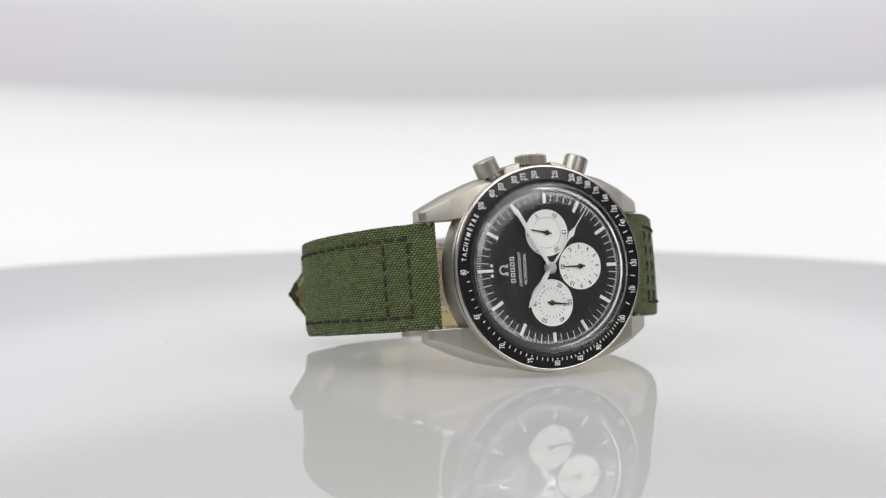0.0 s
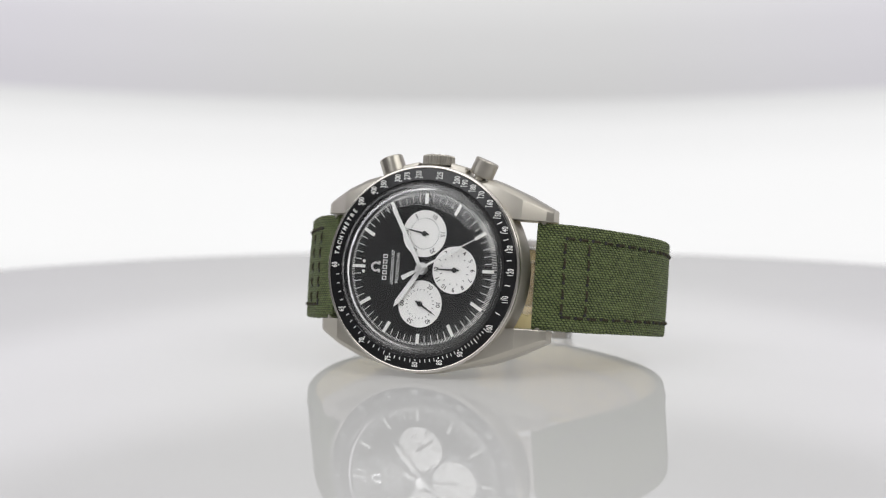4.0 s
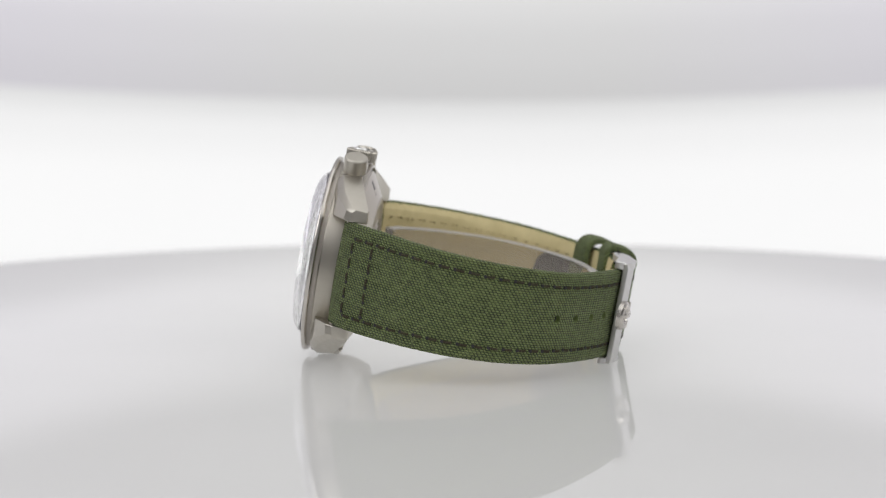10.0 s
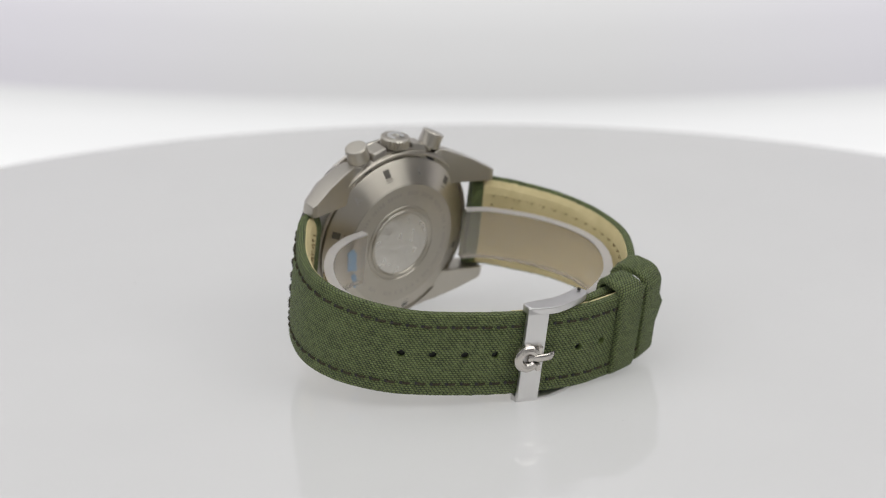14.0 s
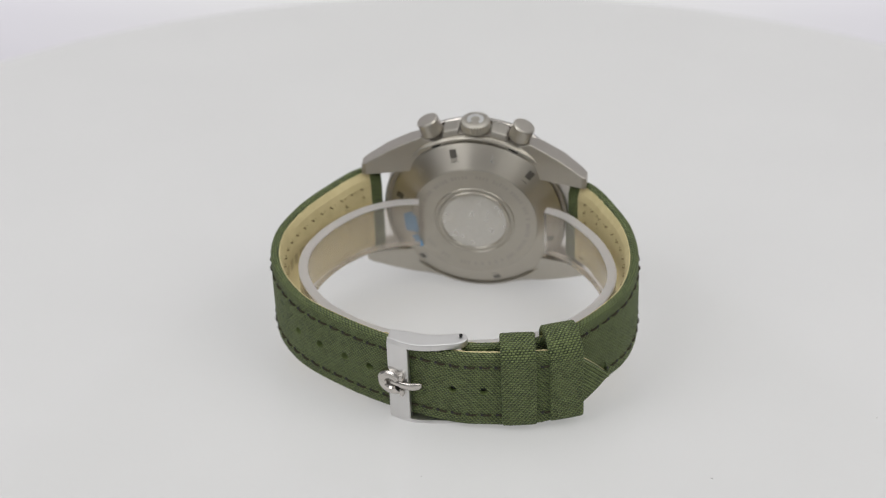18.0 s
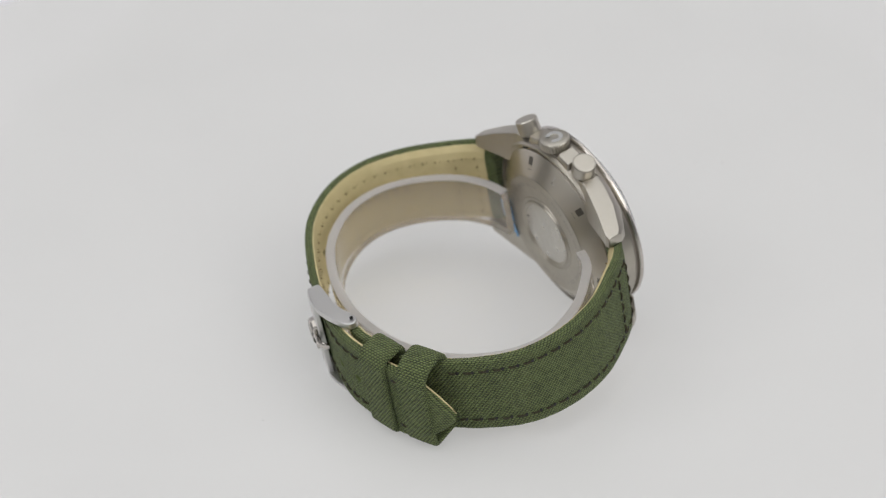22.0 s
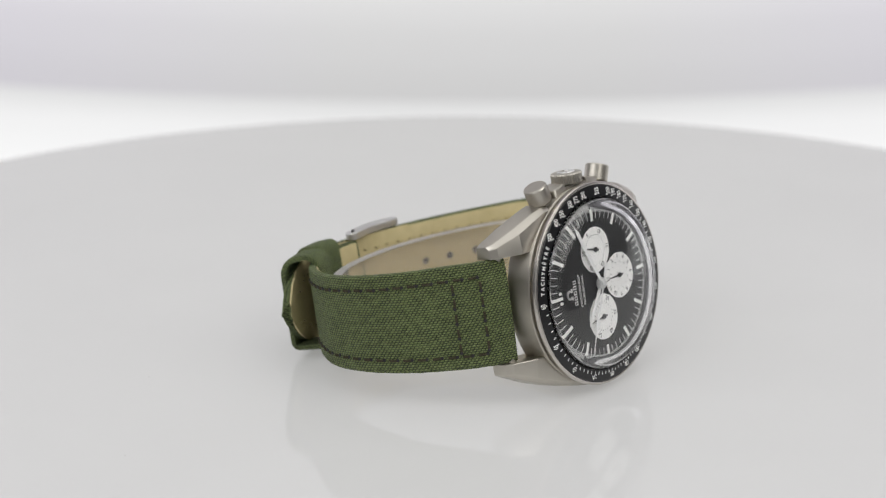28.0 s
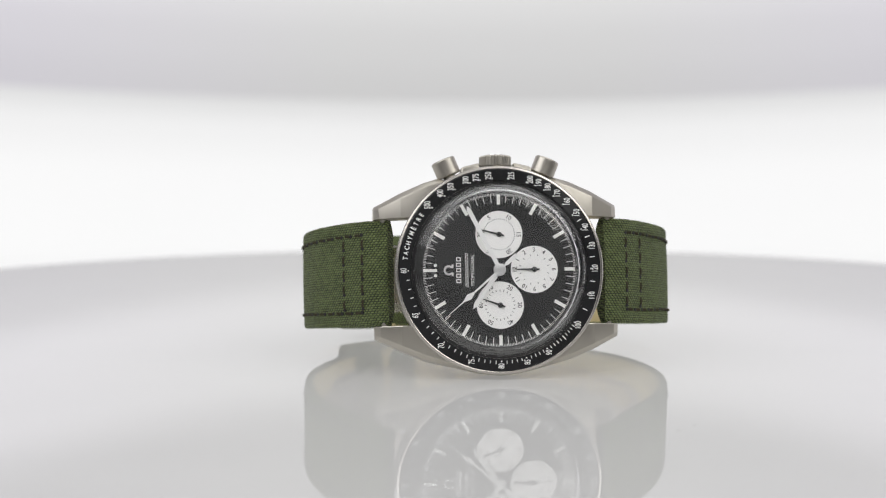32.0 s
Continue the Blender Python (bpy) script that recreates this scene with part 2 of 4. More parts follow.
class Path:
    """A plan curve: place, tangent and outward normal at a length along it."""

    def __init__(self, points, side):
        self.p, self.s = smooth_path(points)
        self.length, self.side = self.s[-1], side

    def at(self, s):
        i = max(0, min(len(self.s) - 2, int(np.searchsorted(self.s, s)) - 1))
        t = (s - self.s[i]) / (self.s[i + 1] - self.s[i])
        q = self.p[i].lerp(self.p[i + 1], t)
        i0, i1 = max(0, i - 1), min(len(self.p) - 1, i + 2)
        d = (self.p[i1] - self.p[i0]).normalized()
        return q, d, Vector((d.y, -d.x)) * self.side

    def near(self, x, y):
        return self.s[min(range(len(self.p)), key=lambda i: (self.p[i] - Vector((x, y))).length)]


def sweep(path, s0, s1, section, steps):
    """Sweeps closed sections along a path. section(s) gives (out, v) points, out being along the outward normal."""
    bm = bmesh.new()
    uvl = bm.loops.layers.uv.new("UVMap")
    rows, us = [], []
    for k in range(steps + 1):
        s = s0 + (s1 - s0) * k / steps
        q, d, n = path.at(s)
        rows.append([bm.verts.new((q.x + n.x * o, q.y + n.y * o, v)) for o, v in section(s)])
        us.append(s)
    across = []
    for s in us:
        sec, ws = section(s), [0.0]
        for a, b in zip(sec, sec[1:] + sec[:1]):
            ws.append(ws[-1] + math.hypot(a[0] - b[0], a[1] - b[1]))
        across.append([w - ws[len(sec) // 4] for w in ws])
    m = len(sec)
    for k in range(steps):
        for j in range(m):
            f = bm.faces.new((rows[k][j], rows[k + 1][j], rows[k + 1][(j + 1) % m], rows[k][(j + 1) % m]))
            for loop, u, w in zip(f.loops, (us[k], us[k + 1], us[k + 1], us[k]), (across[k][j], across[k + 1][j], across[k + 1][j + 1], across[k][j + 1])):
                loop[uvl].uv = (u * MM, w * MM)
    for r, u in ((rows[0], us[0]), (rows[-1], us[-1])):
        f = bm.faces.new(r)
        for loop in f.loops:
            loop[uvl].uv = (u * MM + loop.vert.co.x * MM, loop.vert.co.z * MM)
    return bm


def rounded(o0, o1, half, r=0.5, arch=0.0, m=30, seam=0.0):
    """A strap's cross section: inner face o0, outer face o1, half width, rounded edges, the outer face arched and sunk along both seams."""
    pts = []
    for k in range(m + 1):
        v = -half + r + (2 * half - 2 * r) * k / m
        dip = seam * math.exp(-((abs(v) - (half - 2.7)) / 0.5) ** 2)
        pts.append((o1 + arch * (1 - (v / half) ** 2) - dip, v))
    for k in range(1, 4):
        a = math.pi / 2 * k / 4
        pts.append((o1 - r + r * math.cos(a), half - r + r * math.sin(a)))
    rim = max(o0, -1.55)  # the padding thins out to the edges
    pts += [(rim + 0.15, half), (rim, half - 0.2), (o0 + 0.35 * (rim - o0), half - 1.6), (o0, half - 3.0)]
    pts += [(o0, -half + 3.0), (o0 + 0.35 * (rim - o0), -half + 1.6), (rim, -half + 0.2), (rim + 0.15, -half)]
    for k in range(1, 4):
        a = math.pi / 2 * (1 - k / 4)
        pts.append((o1 - r + r * math.cos(a), -half + r - r * math.sin(a)))
    return pts


def words(text, size, place, right, up, mat, parent, name="lettering", squeeze=1.0, thick=0.01, bold=0.0):
    """Flat raised lettering centred on place (watch mm), reading along right."""
    c = bpy.data.curves.new(name, "FONT")
    c.body, c.size, c.align_x, c.align_y, c.extrude = text, size, "CENTER", "CENTER", thick
    c.resolution_u, c.offset = 3, bold
    tmp = bpy.data.objects.new(name, c)
    me = bpy.data.meshes.new_from_object(tmp)
    bpy.data.objects.remove(tmp)
    r, u = Vector(right).normalized(), Vector(up).normalized()
    w = r.cross(u)
    m = Matrix(((r.x, u.x, w.x, place[0]), (r.y, u.y, w.y, place[1]), (r.z, u.z, w.z, place[2]), (0, 0, 0, 1)))
    me.transform(Matrix.Scale(MM, 4) @ m @ Matrix.Diagonal((squeeze, 1, 1, 1)))
    return hang(name, me, mat, parent, smooth=False)


# ---- the studio ----


def slab(name, corners, thickness, mat):
    """A flat piece of the setting: four corners and a thickness behind them, in metres."""
    c = [Vector(p) for p in corners]
    n = (c[1] - c[0]).cross(c[3] - c[0]).normalized() * thickness
    bm = bmesh.new()
    a, b = [bm.verts.new(p) for p in c], [bm.verts.new(p - n) for p in c]
    bm.faces.new(a), bm.faces.new(b[::-1])
    for i in range(4):
        bm.faces.new((a[i], b[i], b[(i + 1) % 4], a[(i + 1) % 4]))
    bmesh.ops.recalc_face_normals(bm, faces=bm.faces)
    me = bpy.data.meshes.new(name)
    bm.to_mesh(me)
    bm.free()
    me.materials.append(mat)
    return tagged(new(name, me), kind="structure")


# unseen shell, added for bounce and reflections
H0, H1, W = -1.0, 1.6, 1.7
slab("floor", [(-W, -W, H0), (W, -W, H0), (W, W, H0), (-W, W, H0)], 0.1, FLOOR)
slab("ceiling", [(-W, W, H1), (W, W, H1), (W, -W, H1), (-W, -W, H1)], 0.1, PAINT)
slab("wall_south", [(W, -W, H0), (-W, -W, H0), (-W, -W, H1), (W, -W, H1)], 0.1, GREY_PAINT)
slab("wall_north", [(-W, W, H0), (W, W, H0), (W, W, H1), (-W, W, H1)], 0.1, PAINT)
slab("wall_west", [(-W, -W, H0), (-W, W, H0), (-W, W, H1), (-W, -W, H1)], 0.1, SIDE_PAINT)
slab("wall_east", [(W, W, H0), (W, -W, H0), (W, -W, H1), (W, W, H1)], 0.1, SIDE_PAINT)

# turntable: a white gloss disc on a hub and a column
turntable = tagged(new("turntable"), "glossy white acrylic turntable disc on a plain column", "turntable")
R = 193.0
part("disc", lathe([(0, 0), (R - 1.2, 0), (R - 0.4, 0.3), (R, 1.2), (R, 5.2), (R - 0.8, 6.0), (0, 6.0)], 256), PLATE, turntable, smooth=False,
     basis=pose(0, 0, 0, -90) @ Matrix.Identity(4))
part("hub", lathe([(0, 6.0), (60, 6.0), (62, 8), (62, 24), (60, 26), (0, 26)], 64), PLATE_SIDE, turntable, basis=pose(0, 0, 0, -90))
column = tagged(new("column"), "plain white round column under the turntable", "stand")
part("shaft", lathe([(0, 26), (45, 26), (45, 960), (0, 960)], 48), PLATE_SIDE, column, basis=pose(0, 0, 0, -90))
part("foot_plate", lathe([(0, 960), (180, 960), (182, 962), (182, 1000), (0, 1000)], 64), PLATE_SIDE, column, basis=pose(0, 0, 0, -90))


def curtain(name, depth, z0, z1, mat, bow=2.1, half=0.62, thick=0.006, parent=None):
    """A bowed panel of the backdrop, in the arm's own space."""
    bm = bmesh.new()
    rows = []
    for i in range(41):
        x = -half + 2 * half * i / 40
        y = depth - bow * x * x if abs(x) < 0.3 else depth - bow * 0.09 - bow * 0.6 * (abs(x) - 0.3)
        rows.append([bm.verts.new((x * 1000, (y + o) * 1000, z * 1000)) for o, z in ((0, z0), (0, z1), (thick, z1), (thick, z0))])
    for p, q in zip(rows, rows[1:]):
        for k in range(4):
            bm.faces.new((p[k], q[k], q[(k + 1) % 4], p[(k + 1) % 4]))
    bm.faces.new(rows[0]), bm.faces.new(rows[-1][::-1])
    return part(name, bm, mat, parent)


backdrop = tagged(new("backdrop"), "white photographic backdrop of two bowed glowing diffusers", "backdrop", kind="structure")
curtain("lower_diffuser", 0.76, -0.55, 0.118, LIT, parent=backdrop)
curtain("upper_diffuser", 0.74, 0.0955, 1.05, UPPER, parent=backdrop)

# ---- the watch ----
# its own space: x towards six o'clock, y into the back, z towards three o'clock, from the dial's centre
watch = tagged(new("wristwatch"), "steel chronograph wristwatch, black dial, green canvas strap, lying on its side", "wristwatch")
SEAT = pose(0.00212, -0.02998, 0.02064, 0, 0, -0.5) @ pose(0, 0, 0, -10.3)


def wpart(name, bm, mat, label="", smooth=True, sharp=16):
    return part(name, bm, mat, watch, label, smooth, SEAT, sharp)


# case
case = wpart("case", lathe([(15.0, 1.3), (19.2, 1.3), (19.55, 1.38), (19.72, 1.6), (19.75, 2.6), (19.75, 6.0), (19.55, 6.75), (19.3, 7.0), (18.95, 7.05), (18.9, 6.4), (15.0, 6.4)], 128),
             STEEL_ROUND, "brushed steel middle case")
for sx in (-1, 1):
    for sv in (-1, 1):
        near = ([(4, 18.3, 19.0, 18.9), (9, 16.8, 17.4, 17.6), (11.4, 16.9, 17.75, 18.1)] if sv > 0
                else [(0, 19.3, 20.2, 19.4), (4, 18.9, 19.75, 19.2), (9, 17.7, 18.5, 18.3), (11.4, 17.0, 17.8, 17.9)])
        rows = [(x, [(1.4, 10.35 if x > 10 else 14), (1.5, va), (2.5, vb), (6.1, vc), (7.4, 10.35 if x > 10 else 14)]) for x, va, vb, vc in near]
        rows += [(14, [(1.45, 10.35), (1.7, 16.1), (2.8, 17.05), (6.8, 17.2), (7.7, 10.35)]),
                 (18.5, [(2.35, 10.3), (2.7, 14.2), (4.0, 15.2), (8.1, 15.3), (8.7, 10.3)]),
                 (22.6, [(4.9, 10.3), (5.1, 12.4), (6.1, 13.15), (9.5, 13.1), (9.7, 10.3)]),
                 (23.6, [(6.3, 10.3), (6.4, 12.1), (7.1, 12.75), (9.4, 12.6), (9.6, 10.3)])]
        bm = bmesh.new()
        vs = [[bm.verts.new((sx * x, n, sv * v)) for n, v in sec] for x, sec in rows]
        for p, q in zip(vs, vs[1:]):
            for j in range(5):
                bm.faces.new((p[j], q[j], q[(j + 1) % 5], p[(j + 1) % 5]))
        bm.faces.new(vs[0]), bm.faces.new(vs[-1][::-1])
        bmesh.ops.recalc_face_normals(bm, faces=bm.faces)
        rims = [e for e in bm.edges if len(e.link_faces) == 2 and e.calc_face_angle() > 0.5]
        bmesh.ops.bevel(bm, geom=rims, offset=0.18, segments=2, profile=0.5, affect="EDGES", clamp_overlap=True)
        part("lug", bm, STEEL, case)
# crown guard between the pushers
for sx in (-1, 1):
    part("crown_guard", hull([(sx * x, n, v) for x, n, v in ((3.3, 2.2, 20.8), (3.3, 6.0, 20.8), (6.7, 2.2, 20.0), (6.7, 6.0, 20.0), (3.3, 1.8, 18), (3.3, 6.6, 18), (7.0, 1.8, 17.5), (7.0, 6.6, 17.5))], 0.3), STEEL, case)
part("crown_recess", box(-3.4, 3.4, 2.2, 6.2, 17.5, 19.9, 0.1), STEEL_DARK, case)
# bezel
# the groove's shade comes from the darker steel
part("bezel_seat", lathe([(15.0, 0.5), (18.95, 0.5), (18.95, 1.32), (15.0, 1.32)], 128), STEEL_DARK, case, "groove under the bezel, darkened for its shade")
bezel = wpart("bezel", lathe([(16.2, 0.55), (19.0, 0.55), (19.75, 0.48), (19.95, 0.25), (19.95, -0.18), (19.8, -0.42), (19.52, -0.52), (19.4, -0.48), (19.3, -0.2), (16.2, -0.2)], 144),
              POLISH, "polished steel bezel rim")
part("bezel_insert", lathe([(16.98, -0.3), (16.98, -0.76), (17.08, -0.85), (19.2, -0.6), (19.32, -0.5), (19.32, -0.25)], 144), BLACK, bezel, "black tachymeter ring")


SLANT = 0.25 / 2.12


def bezel_n(r):
    return -0.85 + (r - 17.08) * SLANT - 0.012


MARKS = [60, 65, 70, 75, 80, 85, 90, 100, 110, 120, 130, 140, 150, 160, 170, 180, 190, 200, 225, 250, 275, 300, 350, 400, 500]
SLOPE = Vector((0, SLANT, 0))
dots = bmesh.new()
for s in MARKS:
    a = 21600 / s
    x, v = clock(a, 18.35)
    if s >= 130:  # the dot stands at the mark, its number beside it
        x, v = clock(a, 17.62)
        x, v = x + (0.75 if s < 240 else -0.75), v + 0.42 * min(1, max(0, v / 12))
    t = words(str(s), 1.68, (x, bezel_n(math.hypot(x, v)) - 0.02, v), (0, 0, 1), (-1, 0, 0), WHITE, bezel, "numeral", 0.6, bold=0.02)
    for vert in t.data.vertices:
        vert.co.y += (math.hypot(vert.co.x, vert.co.z) - math.hypot(x, v) * MM) * (SLANT)
    x, v = clock(a, 17.5)
    ring(dots, [(0, bezel_n(17.55) - 0.02), (0.14, bezel_n(17.55) - 0.02), (0.16, bezel_n(17.55) + 0.1)], 10, (x, v))
part("bezel_dots", dots, WHITE, bezel)["kind"] = "stuff"


def stroke(bm, a, r0, r1, w, n0, n1, lift=0.02):
    """A flat radial stroke on the dial or bezel."""
    p, q = Vector(clock(a, r0)), Vector(clock(a, r1))
    d = (q - p).normalized()
    k = Vector((-d.y, d.x)) * w / 2
    top = [bm.verts.new((c.x, n - lift, c.y)) for c, n in ((p - k, n0), (p + k, n0), (q + k, n1), (q - k, n1))]
    low = [bm.verts.new((c.x, n + 0.03, c.y)) for c, n in ((p - k, n0), (p + k, n0), (q + k, n1), (q - k, n1))]
    bm.faces.new(top)
    for i in range(4):
        bm.faces.new((top[i], top[(i + 1) % 4], low[(i + 1) % 4], low[i]))


scale = bmesh.new()
for s in list(range(61, 100)) + [105, 115, 125, 135, 145]:
    if s not in MARKS:
        r0, r1 = (17.35, 17.95) if s < 100 else (17.5, 18.5)
        if s == 95:
            r1 = 18.4
        stroke(scale, 21600 / s, r0, r1, 0.14 if s < 100 else 0.17, bezel_n(r0), bezel_n(r1))
part("bezel_scale", scale, WHITE, bezel)["kind"] = "stuff"
for i, ch in enumerate("TACHYMÈTRE"):
    a = 7.5 + 28.0 * i / 9
    x, v = clock(a, 18.15)
    u = Vector((x, 0, v)).normalized() + SLOPE * 1
    r = Vector((-math.cos(radians(a + 90)), 0, math.sin(radians(a + 90))))
    words(ch, 1.3, (x, bezel_n(18.15) - 0.02, v), r, u, WHITE, bezel, "letter", 0.82, bold=0.02)

# dial
dial = wpart("dial", lathe([(0, 0), (15.9, 0), (15.9, 0.8), (0, 0.8)], 128), DIAL, "matt black dial")
part("rehaut", lathe([(15.95, 0.1), (15.75, -0.03), (16.0, -0.4), (16.15, -0.66), (16.9, -0.66), (16.9, 0.1)], 128), DIAL, dial)
ticks = bmesh.new()
for i in range(300):
    a = i * 1.2
    if i % 25 == 0:
        continue
    if i % 5 == 0:
        stroke(ticks, a, 12.95, 15.0, 0.12, 0, 0)
    else:
        stroke(ticks, a, 14.4, 15.0, 0.085, 0, 0)
part("minute_track", ticks, WHITE, dial)["kind"] = "stuff"
for h in range(12):
    bm = bmesh.new()
    if h == 0:
        stroke(bm, 0, 12.0, 14.9, 0.58, 0, 0, 0.12)
        m = part("hour_marker", bm, LUME, dial, smooth=False)
        for side in (-1, 1):
            x, v = -12.3, side * 0.98
            part("marker_dot", lathe([(0, -0.1), (0.3, -0.1), (0.33, 0.05)], 16, (x, v)), LUME, dial)
    else:
        stroke(bm, h * 30, 12.1 if h not in (3, 6, 9) else 12.5, 14.7, 0.64, 0, 0, 0.12)
        part("hour_marker", bm, LUME, dial, smooth=False)
COUNTERS = [("minute_counter", 0, 6.75), ("hour_counter", 6.65, 0), ("seconds_counter", 0, -6.75)]
for name, cx, cv in COUNTERS:
    c = part(name, lathe([(0, -0.03), (4.35, -0.03), (4.5, -0.06), (4.55, 0.05)], 64, (cx, cv)), SILVER, dial, "silvered white counter")
    numbers = {"minute_counter": [(60 * k, str(5 * k)) for k in range(1, 7)], "hour_counter": [(30 * k, str(k)) for k in range(1, 13)],
               "seconds_counter": [(60 * k, str(10 * k)) for k in range(1, 7)]}[name]
    for a, text in numbers:
        x, v = clock(a, 3.72)
        up = Vector((x, 0, v)).normalized()
        rt = up.cross(Vector((0, -1, 0)))
        words(text, 1.18, (cx + x, -0.045, cv + v), rt, up, INK, c, "numeral", 0.95, bold=0.01)
    marks = bmesh.new()
    many = {"minute_counter": 48, "hour_counter": 24, "seconds_counter": 24}[name]
    for i in range(many):
        a = 360 * i / many
        if i % 2 == 0 and name == "hour_counter":
            continue
        r0, r1, w = (2.9, 3.06, 0.15) if name == "minute_counter" else (2.6, 2.95, 0.12)
        p, q = clock(a, r0), clock(a, r1)
        d = Vector((q[0] - p[0], q[1] - p[1])).normalized()
        k = Vector((-d.y, d.x)) * w / 2
        vs = [marks.verts.new((cx + z[0] + sgn * k.x, -0.045, cv + z[1] + sgn * k.y)) for z, sgn in ((p, -1), (p, 1), (q, 1), (q, -1))]
        marks.faces.new(vs)
    part("counter_marks", marks, INK, c, smooth=False)["kind"] = "stuff"
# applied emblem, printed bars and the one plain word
emblem = ring(bmesh.new(), [(0.58, 0.0), (0.6, -0.2), (0.95, -0.2), (0.98, 0.0)], 28, (-9.75, 0), radians(40), radians(320))
for side in (-1, 1):
    foot = [emblem.verts.new((x, n, side * v)) for n in (0.0, -0.2) for x, v in ((-9.2, 0.42), (-9.2, 1.1), (-8.85, 1.1), (-8.85, 0.42))]
    emblem.faces.new(foot[4:])
    for i in range(4):
        emblem.faces.new((foot[i], foot[(i + 1) % 4], foot[4 + (i + 1) % 4], foot[4 + i]))
bmesh.ops.recalc_face_normals(emblem, faces=emblem.faces)
part("emblem", emblem, APPLIED, dial, "applied polished open ring emblem", smooth=False)


def bars(name, x, v0, v1, height, cuts, mat, parent, line, lean=0.0, n=-0.03):
    """A row of plain hollow boxes where a name stands."""
    bm = bmesh.new()
    step = (v1 - v0) / cuts
    for i in range(cuts):
        a, b = v0 + step * (i + 0.14), v0 + step * (i + 0.86)
        x0, x1 = x - height / 2, x + height / 2
        for p0, p1, q0, q1 in ((x0, x1, a, a + line), (x0, x1, b - line, b), (x0, x0 + line, a, b), (x1 - line, x1, a, b)):
            bm.faces.new([bm.verts.new((xx, n, vv - lean * (xx - x))) for xx, vv in ((p0, q0), (p0, q1), (p1, q1), (p1, q0))])
            n -= 0.0004
    return part(name, bm, mat, parent, smooth=False)


bars("title_bars", -7.85, -2.6, 2.6, 0.92, 5, WHITE, dial, 0.17)
bars("script_bars", -6.3, -3.3, 3.3, 0.55, 10, WHITE, dial, 0.1, 0.5)
words("PROFESSIONAL", 0.95, (-5.15, -0.03, 0), (0, 0, 1), (-1, 0, 0), WHITE, dial, "lettering", 0.92)
for i, ch in enumerate("SWISS MADE"):
    if ch != " ":
        a = 180 - (9.0 - 18.0 * (9 - i) / 9)
        x, v = clock(a, 15.45)
        up = -Vector((x, 0, v)).normalized()
        words(ch, 0.55, (x, -0.03, v), up.cross(Vector((0, -1, 0))), up, WHITE, dial, "letter", 0.85)


def hand(name, pts, n, thick, mat, label="", bevel=0.05):
    """A hand that points to twelve: (along, half width) pairs from tail to tip."""
    bm = bmesh.new()
    lo = [bm.verts.new((-a, n, w)) for a, w in pts] + [bm.verts.new((-a, n, -w)) for a, w in pts[::-1] if w > 0]
    f = bm.faces.new(lo)
    out = bmesh.ops.extrude_face_region(bm, geom=[f])
    for vtx in out["geom"]:
        if isinstance(vtx, bmesh.types.BMVert):
            vtx.co.y -= thick
    return wpart(name, bm, mat, label, smooth=False)


hour_hand = hand("hour_hand", [(-1.2, 0.36), (1.0, 0.36), (1.6, 0.46), (7.9, 0.5), (9.2, 0)], -0.45, 0.12, HAND, "white lacquered hour hand")
minute_hand = hand("minute_hand", [(-1.2, 0.34), (1.0, 0.34), (1.6, 0.4), (12.8, 0.42), (13.8, 0)], -0.75, 0.12, HAND, "white lacquered minute hand")
sweep_hand = hand("chronograph_hand", [(-4.2, 0.46), (-1.6, 0.34), (-1.4, 0.22), (0, 0.24), (6.6, 0.16), (7.9, 0.62), (9.4, 0.1), (14.3, 0.05)], -1.05, 0.1, HAND,
                  "thin white chronograph seconds hand")
part("hand_hub", lathe([(0, -1.32), (0.55, -1.32), (0.62, -1.25), (0.62, -1.16), (0.98, -1.16), (1.03, -1.12), (1.03, -1.03), (0.6, -1.03), (0.6, -0.3), (1.2, -0.3), (1.2, -0.2), (0, -0.2)], 32), APPLIED, sweep_hand)
SUBS = []
for (name, cx, cv), nm in zip(COUNTERS, ("minute_counter_hand", "hour_counter_hand", "seconds_counter_hand")):
    hd = hand(nm, [(-1.0, 0.16), (0, 0.2), (3.0, 0.11), (3.9, 0.03)], -0.22, 0.06, INK, "small black counter hand")
    part("hand_hub", lathe([(0, -0.34), (0.4, -0.34), (0.5, -0.28), (0.5, -0.05)], 24), INK, hd)
    SUBS.append((hd, cx, cv))

# crystal: a domed shell
outer = [(0, -3.9), (3, -3.88), (6, -3.8), (9, -3.68), (11, -3.56), (12.5, -3.45), (13.6, -3.34), (14.4, -3.22), (15.0, -3.05), (15.45, -2.82), (15.85, -2.5), (16.2, -2.1), (16.5, -1.65), (16.75, -1.15), (16.92, -0.7)]
inner = [(r * 0.94, n + 0.8) for r, n in outer if n < -1.45][::-1]
crystal = wpart("crystal", lathe(outer + [(15.7, -0.7)] + inner, 160), GLASS, "domed clear crystal", sharp=50)
crystal.visible_shadow = False

# case back
back = wpart("case_back", lathe([(0, 9.75), (13.3, 9.75), (13.55, 9.6), (13.5, 6.45), (0, 6.45)], 128), STEEL_ROUND, "brushed steel screw-down case back")
FALL = (9.5 - 7.3) / (17.9 - 13.75)


def bevel_n(r):
    return 9.5 - (r - 13.75) * FALL


